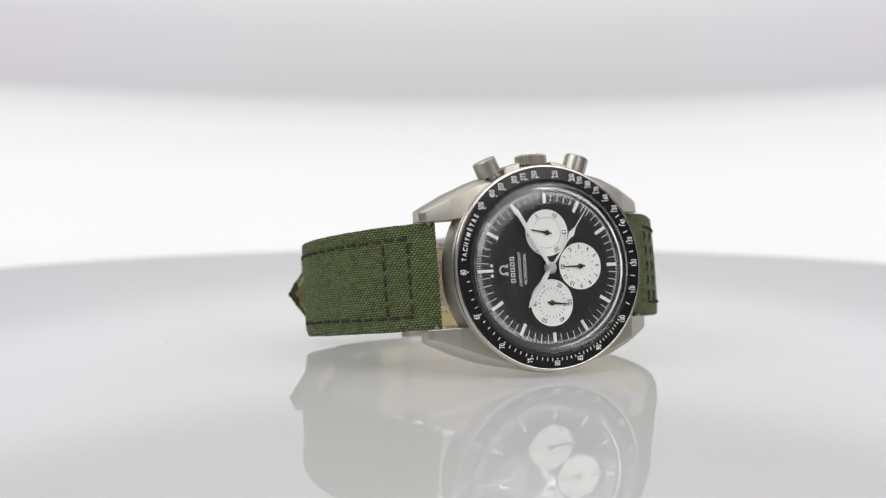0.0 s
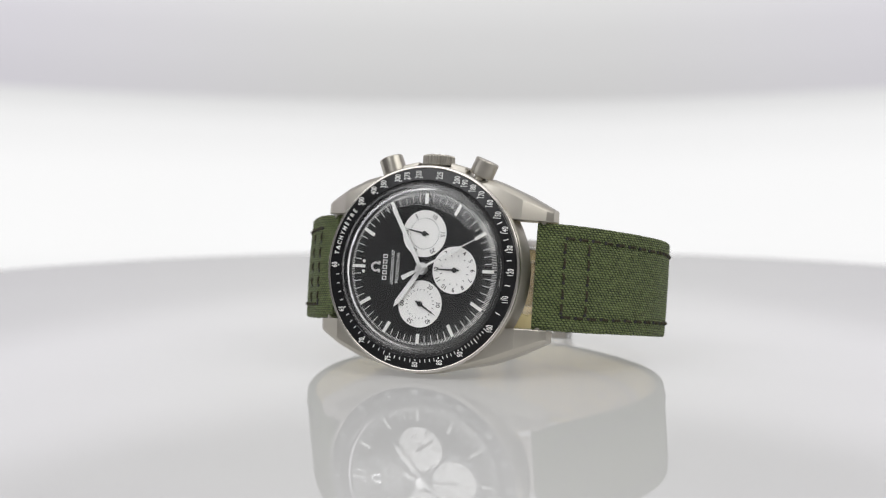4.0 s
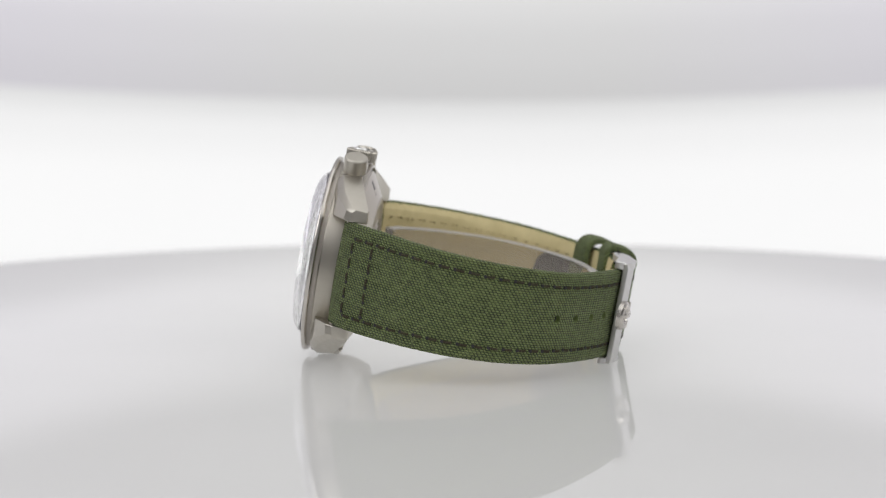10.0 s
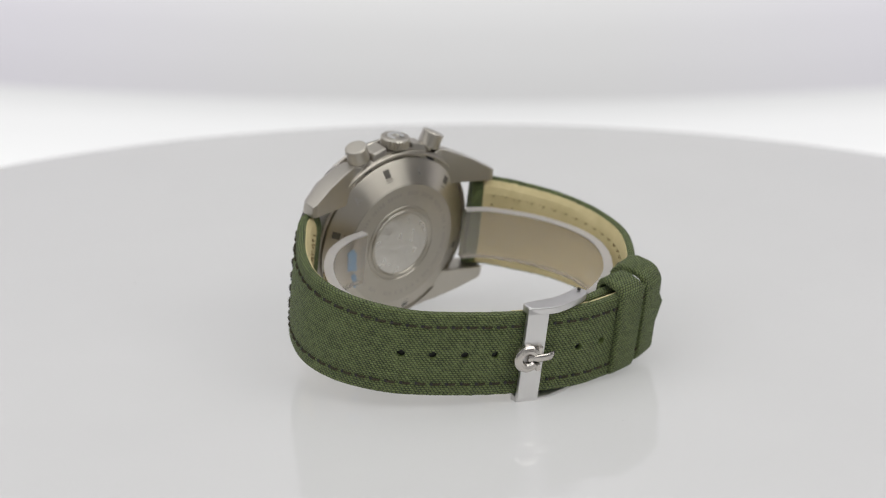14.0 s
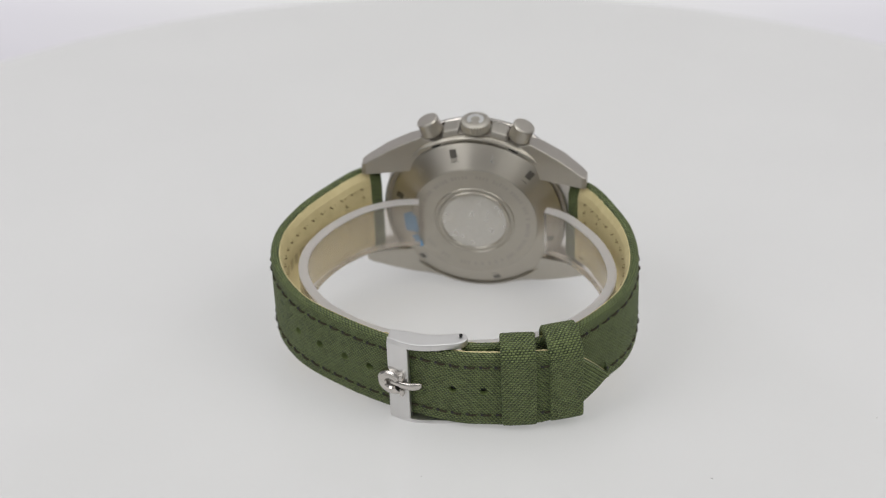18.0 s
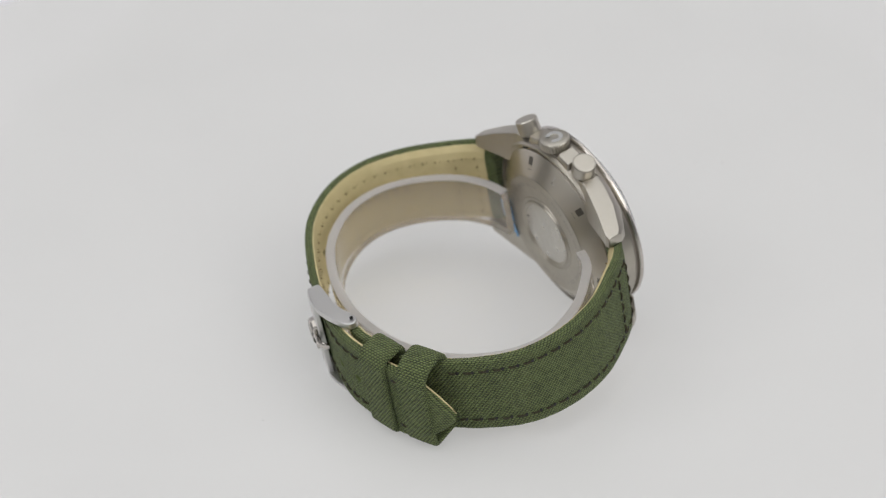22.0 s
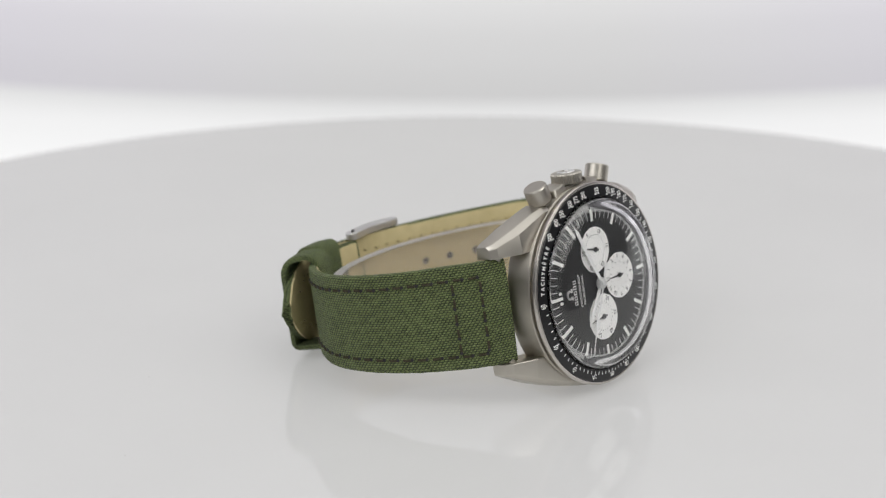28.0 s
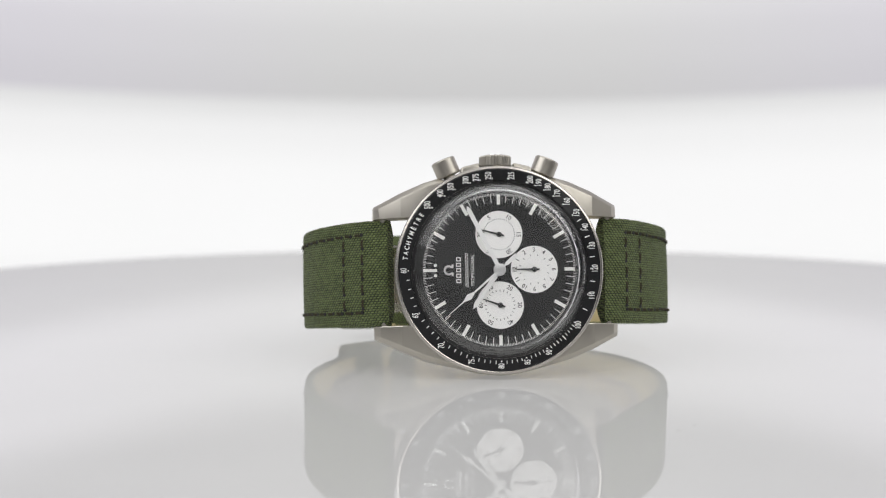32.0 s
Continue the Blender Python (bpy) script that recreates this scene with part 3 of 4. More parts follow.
part("back_bevel", lathe([(13.5, 9.58), (13.62, 9.58), (13.75, 9.5), (17.9, 7.3), (18.25, 7.05), (18.3, 6.8), (18.3, 6.45), (13.5, 6.45)], 144), BEVEL, back, "satin sloped ring with wrench notches")
part("medallion", lathe([(0, 9.8), (6.9, 9.8), (7.1, 9.98), (7.5, 10.02), (7.7, 9.7), (8.0, 9.7), (8.2, 9.9), (8.5, 9.9), (8.65, 9.7)], 72), STEEL_ROUND, back, "raised medallion rim")
part("medallion_field", lathe([(0, 9.86), (3.0, 9.9), (6.3, 9.86), (6.75, 9.8)], 72), MEDAL, back, "worn embossed relief")
# wrench notches lie flush, their shade painted in dark steel
for k in range(6):
    a = radians(75 + 60 * k)
    c, s = math.cos(a), math.sin(a)
    for name, r0, r1, lift, mat in (("wrench_notch", 14.9, 17.3, 0.012, RECESS), ("notch_step", 15.0, 15.75, 0.03, BEVEL)):
        pts = []
        for r in (r0, r1):
            for w in (-0.72, 0.72):
                for dn in (-0.3, lift):
                    pts.append((c * r - s * w, bevel_n(r) + dn, s * r + c * w))
        part(name, hull(pts, 0), mat, back, smooth=False)
for deg, text in ((45, "A"), (105, "L")):  # the two engraved letters that can be read
    a = radians(deg)
    up = Vector((math.cos(a), -FALL, math.sin(a))).normalized()
    face = Vector((FALL * math.cos(a), 1, FALL * math.sin(a))).normalized()
    words(text, 2.6, (16.0 * math.cos(a), bevel_n(16.0) + 0.01, 16.0 * math.sin(a)), up.cross(face), up, MEDAL, back, "engraved_letter", 0.9)

# the ring of unreadable engraving as short bars
engraving = bmesh.new()
for k in range(96):
    if k % 12 in (5, 11) or random.random() < 0.12:
        continue
    a = 2 * math.pi * k / 96
    for r0, r1 in ((11.0, 11.9),):
        w = random.uniform(0.16, 0.27)
        vs = []
        for r, s in ((r0, -w), (r0, w), (r1, w), (r1, -w)):
            vs.append(engraving.verts.new((r * math.cos(a) - s * math.sin(a), 9.765, r * math.sin(a) + s * math.cos(a))))
        engraving.faces.new(vs)
part("engraved_bars", engraving, STEEL_DARK, back, smooth=False)["kind"] = "stuff"

# crown and pushers
crown_bm = bmesh.new()
rows = []
prof = [(0, 22.35), (2.3, 22.35), (2.75, 22.2), (2.95, 21.95), (2.95, 20.3), (2.7, 20.1), (2.0, 19.9), (2.0, 19.0)]
for i in range(120):
    a = 2 * math.pi * i / 120
    k = 0.16 if i % 4 < 2 else 0.0
    rows.append([crown_bm.verts.new(((r + (k if 2.7 < r else 0)) * math.cos(a), 4.2 + (r + (k if 2.7 < r else 0)) * math.sin(a), v)) for r, v in prof])
for i in range(120):
    p, q = rows[i], rows[(i + 1) % 120]
    for k in range(len(prof) - 1):
        crown_bm.faces.new((p[k], q[k], q[k + 1], p[k + 1]))
bmesh.ops.remove_doubles(crown_bm, verts=crown_bm.verts, dist=1e-4)
crown = wpart("crown", crown_bm, STEEL, "fluted steel crown")
em = ring(bmesh.new(), [(0.95, -22.33), (1.0, -22.5), (1.75, -22.5), (1.8, -22.33)], 32, (0, 0), radians(35), radians(325))
em.transform(Matrix.Translation((0, 4.2, 0)) @ pose(0, 0, 0, 90) @ Matrix.Diagonal((1, -1, 1, 1)) @ pose(0, 0, 0, 0, 90))
part("crown_emblem", em, APPLIED, crown, "raised open ring emblem")
for sx in (-1, 1):
    m = pose(sx * 8.6, 4.2, 17.6, 0, sx * 22, 0)
    bm = lathe([(0, -4.3), (1.95, -4.3), (2.2, -4.22), (2.35, -4.0), (2.36, -1.1), (2.25, -0.95), (1.25, -0.9), (1.15, -0.8), (1.15, 1.5), (0, 1.5)], 56)
    bm.transform(m @ pose(0, 0, 0, -90) @ pose(0, 0, 0))
    push = wpart("pusher", bm, STEEL, "brushed steel chronograph pusher")
    bm = lathe([(1.15, -0.25), (1.6, -0.25), (1.7, -0.15), (1.7, 0.3), (1.75, 1.5), (1.15, 1.5)], 40)
    bm.transform(m @ pose(0, 0, 0, -90))
    part("pusher_collar", bm, STEEL_DARK, push)
    # dark ring in place of the shade round the stem
    bm = lathe([(1.7, 0.2), (2.5, 0.15), (2.6, 0.3), (2.6, 1.5), (1.7, 1.5)], 40)
    bm.transform(m @ pose(0, 0, 0, -90))
    part("pusher_shade_ring", bm, DARK, push, "dark ring painted for the shade round the pusher stem")

# ---- strap ----
LONG = Path([(19.6, 4.6), (22.5, 5.9), (25.6, 8.0), (29.0, 12.1), (34.6, 20.5), (37.8, 30), (36.3, 39.8), (29.7, 48.9), (19.1, 55.4), (8, 59.9), (-3.5, 62.6), (-11, 62.4),
             (-18.5, 61.2), (-25.2, 59.0), (-31.0, 56.2), (-33.0, 55.0)], 1)
SHORT = Path([(-19.6, 4.6), (-22.5, 6.0), (-25.7, 8.2), (-29.2, 12.6), (-34.0, 20.5), (-36.3, 30), (-35.2, 39.5), (-30.6, 47.4), (-25.2, 53.0), (-18.2, 57.4), (-10, 59.6), (-5, 59.9)], -1)


def strap(name, path, tip):
    n = path.length

    def half(s):
        w = 10.2 - 1.4 * min(1, max(0, (s - 12) / 45))
        if tip and s > n - 15:
            t = (s - (n - 15)) / 15
            w *= max(0.05, 1 - t ** 2.1)
        return w

    def inset(s):
        return half(s) - (0.38 if not tip or s < n - 46 else 0.1) + 0.16 * noise.noise((s * 0.9, 9.0, tip))

    def thick(s):
        return 3.0 - 1.1 * min(1, max(0, (s - 14) / 45))

    def pad(s):
        return 0.35 * max(0, 1 - s / 60)

    def seam(s):
        return (0.16 + 0.1 * math.cos(2 * math.pi * (s - 6.7) / 2.95)) * min(1, max(0, (s - 5.5) / 2)) * min(1, max(0, (n - 14 - s) / 3 if tip else 1))

    def edge(s):
        return half(s) + 0.07 * noise.noise((s * 0.55, 3.0 * tip, 0)) + 0.05 * noise.noise((s * 1.7, 5.0, tip))

    outer = sweep(path, 1.45, n, lambda s: rounded(-thick(s), 0, edge(s), min(0.55, half(s) * 0.5), pad(s), 30, seam(s)), 300)
    st = part(name, outer, FABRIC, watch, "", True, SEAT)
    def lining(s):
        o, w = -thick(s), inset(s)
        rim = max(o, -1.55)
        mid, flat = o + 0.35 * (rim - o), max(0.3, w - 2.7)
        side = [(rim - 0.3, w), (mid - 0.22, (w + 3 * flat) / 4 + 0.6 * (w - flat) / 2), (o - 0.14, flat)]
        return [(p, -v) for p, v in side] + [(p, v) for p, v in side[::-1]] + [(rim + 0.2, w - 0.05), (rim + 0.2, -w + 0.05)]

    lin = sweep(path, 4.2, n - (0.1 if tip else 0.6), lining, 220)
    part("lining", lin, LINING, st, "tan leather lining")
    return st, half, thick, pad


strap_long, half_l, thick_l, pad_l = strap("long_strap", LONG, True)
strap_long["label"] = "green canvas strap half with adjustment holes"
strap_short, half_s, thick_s, pad_s = strap("short_strap", SHORT, False)
strap_short["label"] = "green canvas strap half that carries the buckle"


def stitch_mesh(length, thread, hole, fat):
    """A twisted thread laid between two needle holes."""
    bm = bmesh.new()
    turns = 3.0
    for strand in (0, math.pi):
        rows = []
        for k in range(15):
            t = k / 14
            x = (t - 0.5) * length
            a = strand + 2 * math.pi * turns * t
            rise = 0.16 - 0.42 * abs(2 * t - 1) ** 4
            cy, cz, r = rise + 0.09 * fat * math.cos(a), 0.15 * fat * math.sin(a), 0.19 * fat
            rows.append([bm.verts.new((x * MM, (cy + 0.8 * r * math.cos(b)) * MM, (cz + r * math.sin(b)) * MM)) for b in (0, 1.26, 2.51, 3.77, 5.03)])
        for p, q in zip(rows, rows[1:]):
            for k in range(5):
                bm.faces.new((p[k], q[k], q[(k + 1) % 5], p[(k + 1) % 5]))
    many = len(bm.faces)
    # needle hole as a closed disc, its shade painted in the hole colour
    if hole:
        rim = [bm.verts.new(((-(length / 2 + 0.1) + 0.36 * fat * fat * math.cos(a)) * MM, 0.1 * MM, 0.36 * fat * math.sin(a) * MM)) for a in (0, 0.79, 1.57, 2.36, 3.14, 3.93, 4.71, 5.5)]
        low = [bm.verts.new((v.co.x, -0.5 * MM, v.co.z)) for v in rim]
        bm.faces.new(rim)
        for k in range(8):
            bm.faces.new((rim[k], rim[(k + 1) % 8], low[(k + 1) % 8], low[k]))
    me = bpy.data.meshes.new("stitch")
    bmesh.ops.recalc_face_normals(bm, faces=bm.faces)
    bm.to_mesh(me)
    bm.free()
    me.materials.append(thread)
    me.materials.append(hole)
    for p in me.polygons:
        p.material_index = 1 if p.index >= many else 0
    return me


STITCH, INNER_STITCH = stitch_mesh(1.75, THREAD, DARK, 0.95), stitch_mesh(1.9, PALE_THREAD, PUNCH, 0.52)


def sew(parent, path, s, v, out, along=True, mesh=None):
    q, d, n = path.at(s)
    p = Vector((q.x + n.x * out, q.y + n.y * out, v))
    t = Vector((d.x, d.y, 0)) if along else Vector((0, 0, 1))
    nn = Vector((n.x, n.y, 0))
    b = t.cross(nn)
    m = Matrix(((t.x, nn.x, b.x, p.x * MM), (t.y, nn.y, b.y, p.y * MM), (t.z, nn.z, b.z, p.z * MM), (0, 0, 0, 1)))
    ob = new("stitch", mesh or STITCH)
    ob.parent = parent
    ob.matrix_basis = m @ pose(0, 0, 0, 0, random.uniform(-4, 4), random.uniform(-3, 3))


def rim_of(pad, half, s, v):
    return pad(s) * (1 - (v / half(s)) ** 2) - 0.05


for parent, path, half, thick, pad, stop in ((strap_long, LONG, half_l, thick_l, pad_l, LONG.length - 5), (strap_short, SHORT, half_s, thick_s, pad_s, SHORT.near(-26, 52))):
    c1, c2 = 6.9, 12.2
    s = c1 + 1.3
    while s < stop:
        for side in (-1, 1):
            v = side * (half(s) - 2.7)
            sew(parent, path, s, v, rim_of(pad, half, s, v))
            sew(parent, path, s + 0.4, side * (half(s) - 3.2), -thick(s) - 0.1, mesh=INNER_STITCH)
        s += 2.95
    for c in (c1, c2):
        for k in range(5):
            v = -5.8 + 2.9 * k
            sew(parent, path, c, v, rim_of(pad, half, c, v) + 0.1, False)
            sew(parent, path, c, v, -thick(c) - 0.1, False, INNER_STITCH)

# blind-stamped writing on the long lining, too worn to read: short bars
for k in range(9):
    s = 24 + 2.6 * k
    w = (1.5, 1.7, 1.2, 1.6, 1.5, 1.7, 0.9, 1.6, 1.4)[k] / 2
    bar = sweep(LONG, s - w, s + w, lambda t: [(-thick_l(t) - 0.19, -0.2), (-thick_l(t) - 0.1, -0.2), (-thick_l(t) - 0.1, 2.2), (-thick_l(t) - 0.19, 2.2)], 3)
    part("stamped_bar", bar, STAMP, strap_long)


# black patch, rounded at one end, on the lining under the keepers
s0, s1 = SHORT.near(-33.4, 43.4), SHORT.near(-24.5, 53.6)


def patch_half(s):
    t = min(1, (s - s0) / 4.5)
    return 0.3 + 4.9 * math.sqrt(max(0, 1 - (1 - t) ** 2))


part("lining_patch", sweep(SHORT, s0, s1, lambda s: [(-thick_s(s) - 0.55, -patch_half(s)), (-thick_s(s) - 0.1, -patch_half(s) - 0.05), (-thick_s(s) - 0.1, patch_half(s) + 0.05), (-thick_s(s) - 0.55, patch_half(s))], 24),
     PATCH, strap_short, "black rounded patch on the lining")


def fuzz(parent, path, half, thick, count, seed):
    """Short stray fibres along the cut edges of the canvas."""
    rng = random.Random(seed)
    bm = bmesh.new()
    for _ in range(count):
        s, side = rng.uniform(2, path.length - 10), rng.choice((-1, 1))
        q, d, n = path.at(s)
        o = rng.uniform(-thick(s) + 0.2, -0.1)
        p = Vector((q.x + n.x * o, q.y + n.y * o, side * (half(s) - 0.03)))
        go = Vector((d.x * rng.uniform(-1, 1) + n.x * rng.uniform(-0.6, 0.8), d.y * rng.uniform(-1, 1) + n.y * rng.uniform(-0.6, 0.8), side * rng.uniform(0.3, 1.0))).normalized()
        bend = Vector((rng.uniform(-1, 1), rng.uniform(-1, 1), rng.uniform(-1, 1))) * 0.25
        size = rng.uniform(0.15, 0.38)
        wide = Vector((d.x, d.y, 0)) * 0.03
        tall = Vector((n.x, n.y, 0)) * 0.03
        rows = []
        for k, (t, r) in enumerate(((0, 1.0), (0.5, 0.8), (1.0, 0.35))):
            c = p + go * size * t + bend * size * t * t
            rows.append([bm.verts.new(c + wide * r), bm.verts.new(c + tall * r), bm.verts.new(c - wide * r), bm.verts.new(c - tall * r)])
        for a, b2 in zip(rows, rows[1:]):
            for k in range(4):
                bm.faces.new((a[k], b2[k], b2[(k + 1) % 4], a[(k + 1) % 4]))
    part("stray_fibres", bm, FIBRE, parent)["kind"] = "stuff"


fuzz(strap_long, LONG, half_l, thick_l, 110, 3)
fuzz(strap_short, SHORT, half_s, thick_s, 90, 4)

# adjustment holes in the long half
HOLES = [LONG.near(x, y) for x, y in ((29.6, 48.9), (24.7, 52.4), (19.0, 55.4), (13.7, 58.0))]
HOLES += [LONG.near(-3.5, 62.6), LONG.near(-9.8, 62.5)]
cutters = bmesh.new()
for s in HOLES:
    q, d, n = LONG.at(s)
    m = Matrix(((d.x, n.x, 0, q.x), (d.y, n.y, 0, q.y), (0, 0, 1, 0), (0, 0, 0, 1)))
    tmp = lathe([(0, -4), (0.85, -4), (0.85, 2), (0, 2)], 14)
    tmp.transform(m)
    tm = bpy.data.meshes.new("cut")
    tmp.to_mesh(tm)
    cutters.from_mesh(tm)
    bpy.data.meshes.remove(tm)
    tmp.free()
bmesh.ops.scale(cutters, vec=(MM, MM, MM), verts=cutters.verts)
bmesh.ops.recalc_face_normals(cutters, faces=cutters.faces)
cm = bpy.data.meshes.new("cut")
cutters.to_mesh(cm)
cutters.free()
cutter = new("cut", cm)
cutter.matrix_basis = SEAT
for ob in [strap_long] + [c for c in strap_long.children if c.name.startswith("lining")]:
    mod = ob.modifiers.new("holes", "BOOLEAN")
    mod.object, mod.operation, mod.solver = cutter, "DIFFERENCE", "EXACT"
    bpy.context.view_layer.update()
    me = bpy.data.meshes.new_from_object(ob.evaluated_get(bpy.context.evaluated_depsgraph_get()))
    ob.modifiers.clear()
    ob.data = me
bpy.data.objects.remove(cutter)
# added plugs paint the inside of each hole dark, as its shade
for s in HOLES:
    q, d, n = LONG.at(s)
    plug = lathe([(0, -1.6), (0.88, -1.6), (0.88, -1.15), (0.7, -1.05), (0, -1.0)], 14)
    plug.transform(Matrix(((d.x, n.x, 0, q.x), (d.y, n.y, 0, q.y), (0, 0, 1, 0), (0, 0, 0, 1))))
    part("hole_shade_plug", plug, DARK, strap_long, "dark plug standing in for the shade of a frayed hole")

# keeper loops round both layers
for k, (xa, ya) in enumerate(((-16.45, 61.6), (-25.0, 59.05))):
    s = LONG.near(xa, ya)
    q, d, n = LONG.at(s)
    bm = bmesh.new()
    uvl = bm.loops.layers.uv.new("UVMap")
    hi, lo, o1, o0, r = 10.2, (-8.6, -8.7)[k], (1.0, 0.5)[k], (-5.8, -8.2)[k], (2.2, 3.5)[k]
    loop = []
    for cx, cv, a0, r in ((o1 - r, hi - r, 0, r), (o0 + r, hi - r, 90, r), (o0 + 1.8, lo + 1.8, 180, 1.8), (o1 - 1.6, lo + 1.6, 270, 1.6)):
        for j in range(8):
            a = radians(a0 + 90 * j / 7)
            loop.append((cx + r * math.cos(a), cv + r * math.sin(a), math.cos(a), math.sin(a)))
    wide = (3.4, 3.35)[k]
    prof = [(-wide, -0.95), (wide, -0.95), (wide, -0.25), (wide - 0.12, -0.02), (wide - 0.45, 0.12), (0, 0.17), (-wide + 0.45, 0.12), (-wide + 0.12, -0.02), (-wide, -0.25)]
    width = [0.0]
    for p, p2 in zip(prof, prof[1:] + prof[:1]):
        width.append(width[-1] + math.hypot(p[0] - p2[0], p[1] - p2[1]))
    rings = []
    for o, v, co, cv in loop:
        row = []
        for w, t in prof:
            p = q + d * w + n * (o + co * t)
            lean = 1.0 * (o1 - o) / (o1 - o0) if v > 0 else 0.0  # the inner side sits higher
            row.append(bm.verts.new((p.x, p.y, v + cv * t + lean)))
        rings.append(row)
    acc = [0.0]
    for p, p2 in zip(loop, loop[1:] + loop[:1]):
        acc.append(acc[-1] + math.hypot(p[0] - p2[0], p[1] - p2[1]))
    many = len(prof)
    for i in range(len(loop)):
        p1, p2 = rings[i], rings[(i + 1) % len(loop)]
        for j in range(many):
            f = bm.faces.new((p1[j], p2[j], p2[(j + 1) % many], p1[(j + 1) % many]))
            for lp, u, w in zip(f.loops, (acc[i], acc[i + 1], acc[i + 1], acc[i]), (j, j, j + 1, j + 1)):
                lp[uvl].uv = (width[w] * MM, u * MM)
    part("keeper_loop", bm, FABRIC, strap_short, "green canvas keeper loop", sharp=40)



def prism(edge, v0, v1, bevel=0.2):
    """A plate of plan outline edge between two heights."""
    bm = bmesh.new()
    f = bm.faces.new([bm.verts.new((x, y, v0)) for x, y in edge])
    out = bmesh.ops.extrude_face_region(bm, geom=[f])
    for vtx in out["geom"]:
        if isinstance(vtx, bmesh.types.BMVert):
            vtx.co.z = v1
    bmesh.ops.recalc_face_normals(bm, faces=bm.faces)
    rims = [e for e in bm.edges if abs(e.verts[0].co.z - e.verts[1].co.z) < 1e-6]
    bmesh.ops.bevel(bm, geom=rims, offset=bevel, segments=2, profile=0.5, affect="EDGES", clamp_overlap=True)
    return bm


# buckle
bq, bd, bn = LONG.at(LONG.near(6.6, 60.4))
buckle = wpart("buckle", hull([(bq.x + bd.x * a + bn.x * o, bq.y + bd.y * a + bn.y * o, v) for a in (-2.2, 2.2) for o, v in ((0.35, -10.2), (0.35, 10.3), (1.5, -9.0), (1.5, 9.2), (1.1, -10.4), (1.1, 10.5))], 0.2),
               BUCKLE, "brushed steel pin buckle")
for side in (-1, 1):
    edge = [(bq.x + 2.1, bq.y - 1.9), (bq.x + 2.3, bq.y - 0.3), (bq.x + 1.9, bq.y + 0.9), (bq.x - 2.5, bq.y + 2.4), (0.5, 62.4), (-3.0, 61.6), (-5.2, 60.9), (-6.2, 60.0), (-6.3, 58.9), (-5.4, 58.0),
            (-4.2, 57.9), (0.5, 59.1), (5.0, 58.6), (7.6, 58.3)]
    for _ in range(2):  # round the outline by cutting its corners
        edge = [tuple(Vector(p).lerp(Vector(q), t)) for p, q in zip(edge, edge[1:] + edge[:1]) for t in (0.25, 0.75)]
    part("buckle_arm", prism(edge, side * 9.0, side * 10.5, 0.22), BUCKLE, buckle)
    part("spring_bar_end", lathe([(0, 0), (0.3, 0), (0.34, 0.1), (0.34, 0.4)], 16), DARK, buckle, basis=Matrix.Translation((-4.9 * MM, 59.0 * MM, side * 10.55 * MM)) @ pose(0, 0, 0, 90 * side))
tongue = bmesh.new()
rows = []
for a, o, r in ((-1.4, 1.9, 0.5), (-1.2, 1.95, 0.8), (1.0, 2.0, 0.85), (2.6, 1.9, 0.85), (3.7, 1.5, 0.9), (4.4, 1.0, 0.85), (4.8, 0.6, 0.5)):
    rows.append([tongue.verts.new((bq.x + bd.x * a + bn.x * (o + 0.6 * r * math.cos(t)), bq.y + bd.y * a + bn.y * (o + 0.6 * r * math.cos(t)), r * math.sin(t))) for t in np.linspace(0, 2 * math.pi, 12, endpoint=False)])
for p, q in zip(rows, rows[1:]):
    for k in range(12):
        tongue.faces.new((p[k], q[k], q[(k + 1) % 12], p[(k + 1) % 12]))
tongue.faces.new(rows[0]), tongue.faces.new(rows[-1][::-1])
part("tongue", tongue, POLISH, buckle, "polished buckle tongue", sharp=50)
m = Matrix(((bd.x, -bn.x, 0, bq.x), (bd.y, -bn.y, 0, bq.y), (0, 0, 1, 0), (0, 0, 0, 1)))
em = ring(bmesh.new(), [(0.95, -1.4), (1.0, -2.2), (1.3, -2.6), (1.9, -2.75), (2.5, -2.55), (2.85, -2.2), (2.95, -1.4)], 48, (-1.3, 0), radians(36), radians(324))
em.transform(m)
part("buckle_emblem", em, POLISH, buckle, "polished open ring emblem")
for side in (-1, 1):
    em = box(0.5, 1.4, -2.45, -1.4, side * 1.05 if side > 0 else -2.7, 2.7 if side > 0 else -1.05, 0.2)
    em.transform(m)
    part("buckle_emblem_foot", em, POLISH, buckle)
# spring bars at the lugs
for sx in (-1, 1):
    part("spring_bar", lathe([(0, -10.3), (0.75, -10.3), (0.75, 10.3), (0, 10.3)], 16), STEEL, watch, basis=SEAT @ pose(sx * 21.6 * MM, 6.3 * MM, 0, 90))

# ---- clear cuff inside the strap, and a scrap of blue film on it ----
cuff = tagged(new("strap_support"), "clear plastic display cuff curled inside the strap", "plastic cuff")
CUFF = Path([(11.5, 10.6), (17, 11.8), (23.5, 15.5), (29.3, 22.5), (32.3, 31), (30.6, 40), (23.6, 48.4), (12, 54.2), (-1, 56.3), (-14, 54.2), (-24, 48.4), (-30.6, 39.5), (-32.0, 30.5),
             (-28.4, 21), (-22, 13.7), (-18.5, 11.4), (-15.6, 10.5)], 1)
band = part("band", sweep(CUFF, 0, CUFF.length, lambda s: [(0, -5.4), (0, 5.4), (-1.8, 5.4), (-1.8, -5.4)], 120), CLEAR, cuff, basis=SEAT)
band.visible_shadow = False
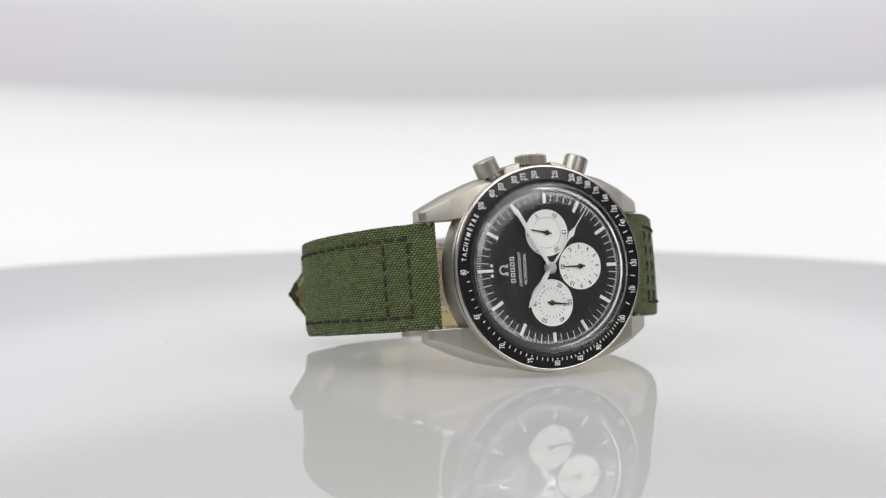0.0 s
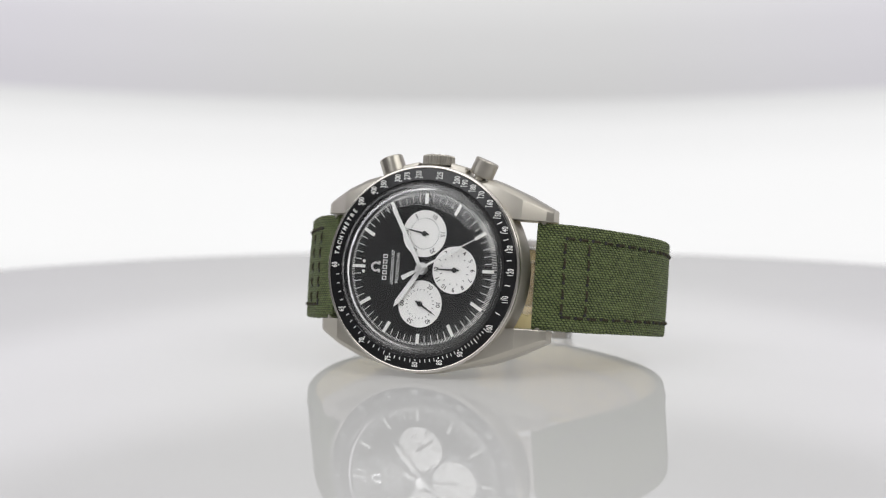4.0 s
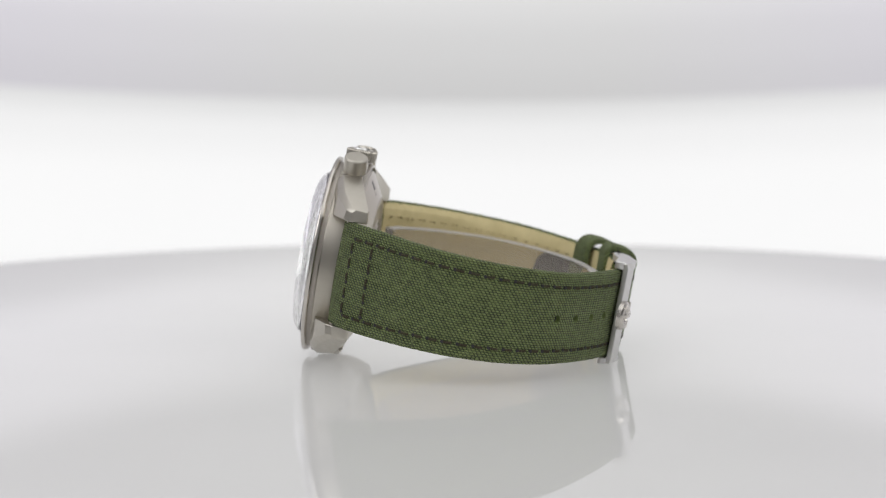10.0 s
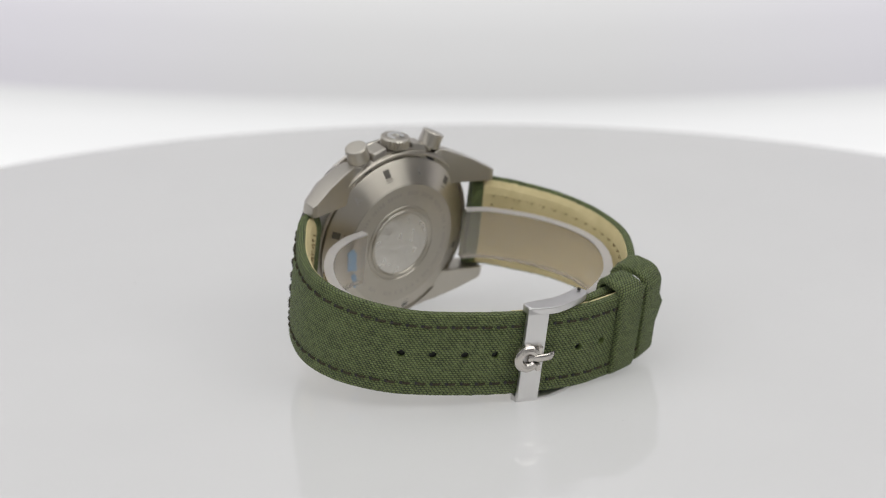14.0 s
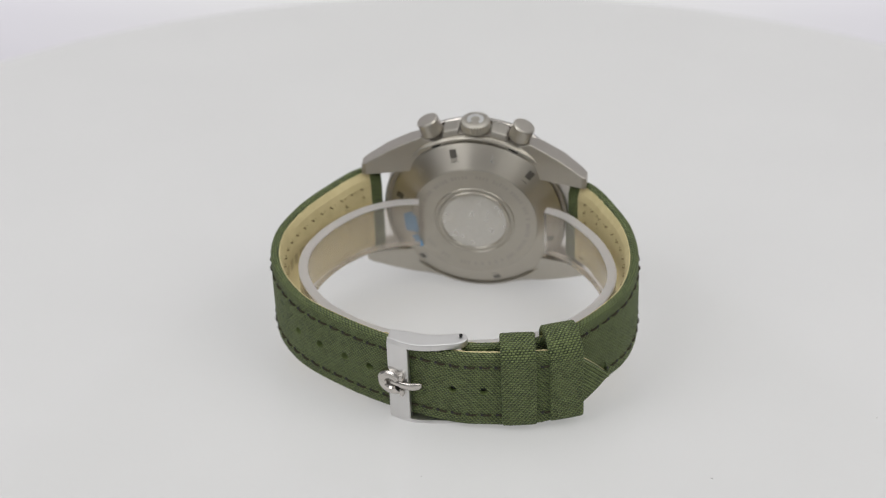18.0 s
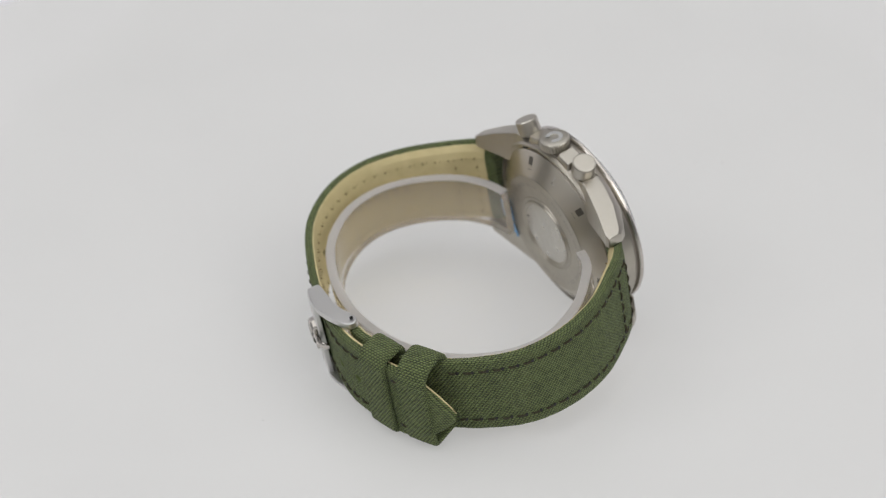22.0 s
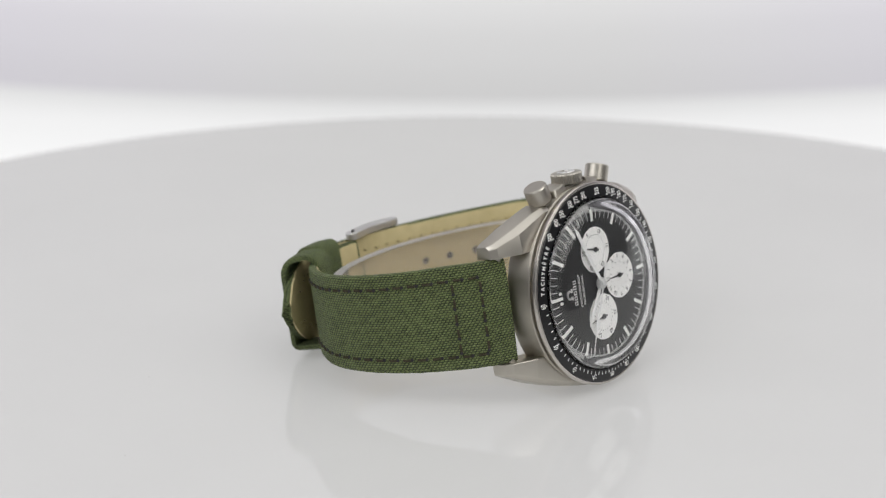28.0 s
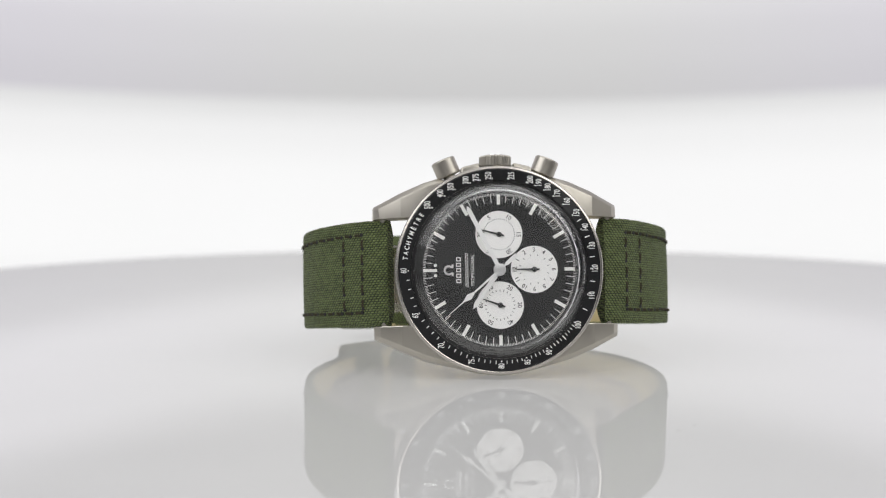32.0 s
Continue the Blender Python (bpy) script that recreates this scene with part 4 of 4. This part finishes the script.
for v in (-5.4, 5.4):
    g = 1 if v > 0 else -1
    lip = sweep(CUFF, 0, CUFF.length, lambda s: [(0.03, v - g * 0.05), (0.03, v + g * 0.18), (-0.25, v + g * 0.3), (-1.6, v + g * 0.3), (-1.86, v + g * 0.18), (-1.86, v - g * 0.05)][::g], 120)
    part("band_lip", lip, FROST if v > 0 else CLEAR, cuff, "frosted cut edge", basis=SEAT).visible_shadow = v > 0
for outline in (((11.9, -3.4), (14.6, -3.0), (15.0, 1.2), (13.4, 1.9), (12.4, 0.6)), ((11.0, -7.2), (11.6, -7.6), (13.4, -4.4), (12.2, -4.0))):
    part("blue_tab", hull([(x, n, v) for x, v in outline for n in (10.05, 10.2)], 0), BLUE, cuff, "scrap of blue protective film", basis=SEAT)


# ---- lint and dust on the plate ----
lint = bmesh.new()
for x, y, w, turn in ((29.1, -83.2, 1.1, 20), (-82.6, 15.3, 0.7, 70), (-51.6, 41.2, 0.7, 10), (2.7, 48.3, 0.5, 40), (25.2, -88.2, 1.0, 0)):
    bmesh.ops.create_uvsphere(lint, u_segments=8, v_segments=5, radius=0.08, matrix=Matrix.Translation((x, y, 0.08)) @ pose(0, 0, 0, 0, 0, turn) @ Matrix.Diagonal((w * 4, 1, 0.6, 1)))
dust = tagged(part("lint", lint, LINT), "specks of grey lint on the white plate", "lint", kind="stuff")


def motions():
    """The plate turns with all that lies on it, the backdrop swings with the arm, the hands run."""
    spin = [(t, pose(0, 0, 0, 0, 0, -a)) for t, a in TURN]
    for thing in (turntable, watch, cuff, dust):
        walk(thing, spin)
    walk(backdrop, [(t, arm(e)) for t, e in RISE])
    second = [0.5 * k for k in range(65)]
    walk(sweep_hand, [(t, SEAT @ pose(0, 0, 0, 0, 127.3 + 6 * t)) for t in second])
    walk(minute_hand, [(t, SEAT @ pose(0, 0, 0, 0, 60 + 0.1 * t)) for t in (0, 16, 32)])
    walk(hour_hand, [(t, SEAT @ pose(0, 0, 0, 0, 305 + t / 120)) for t in (0, 16, 32)])
    for (ob, cx, cv), (a, rate) in zip(SUBS, ((11.6, 0.1), (0.5, 0.008), (187.8, 6.0))):
        walk(ob, [(t, SEAT @ pose(cx * MM, 0, cv * MM) @ pose(0, 0, 0, 0, a + rate * t)) for t in second])


motions()
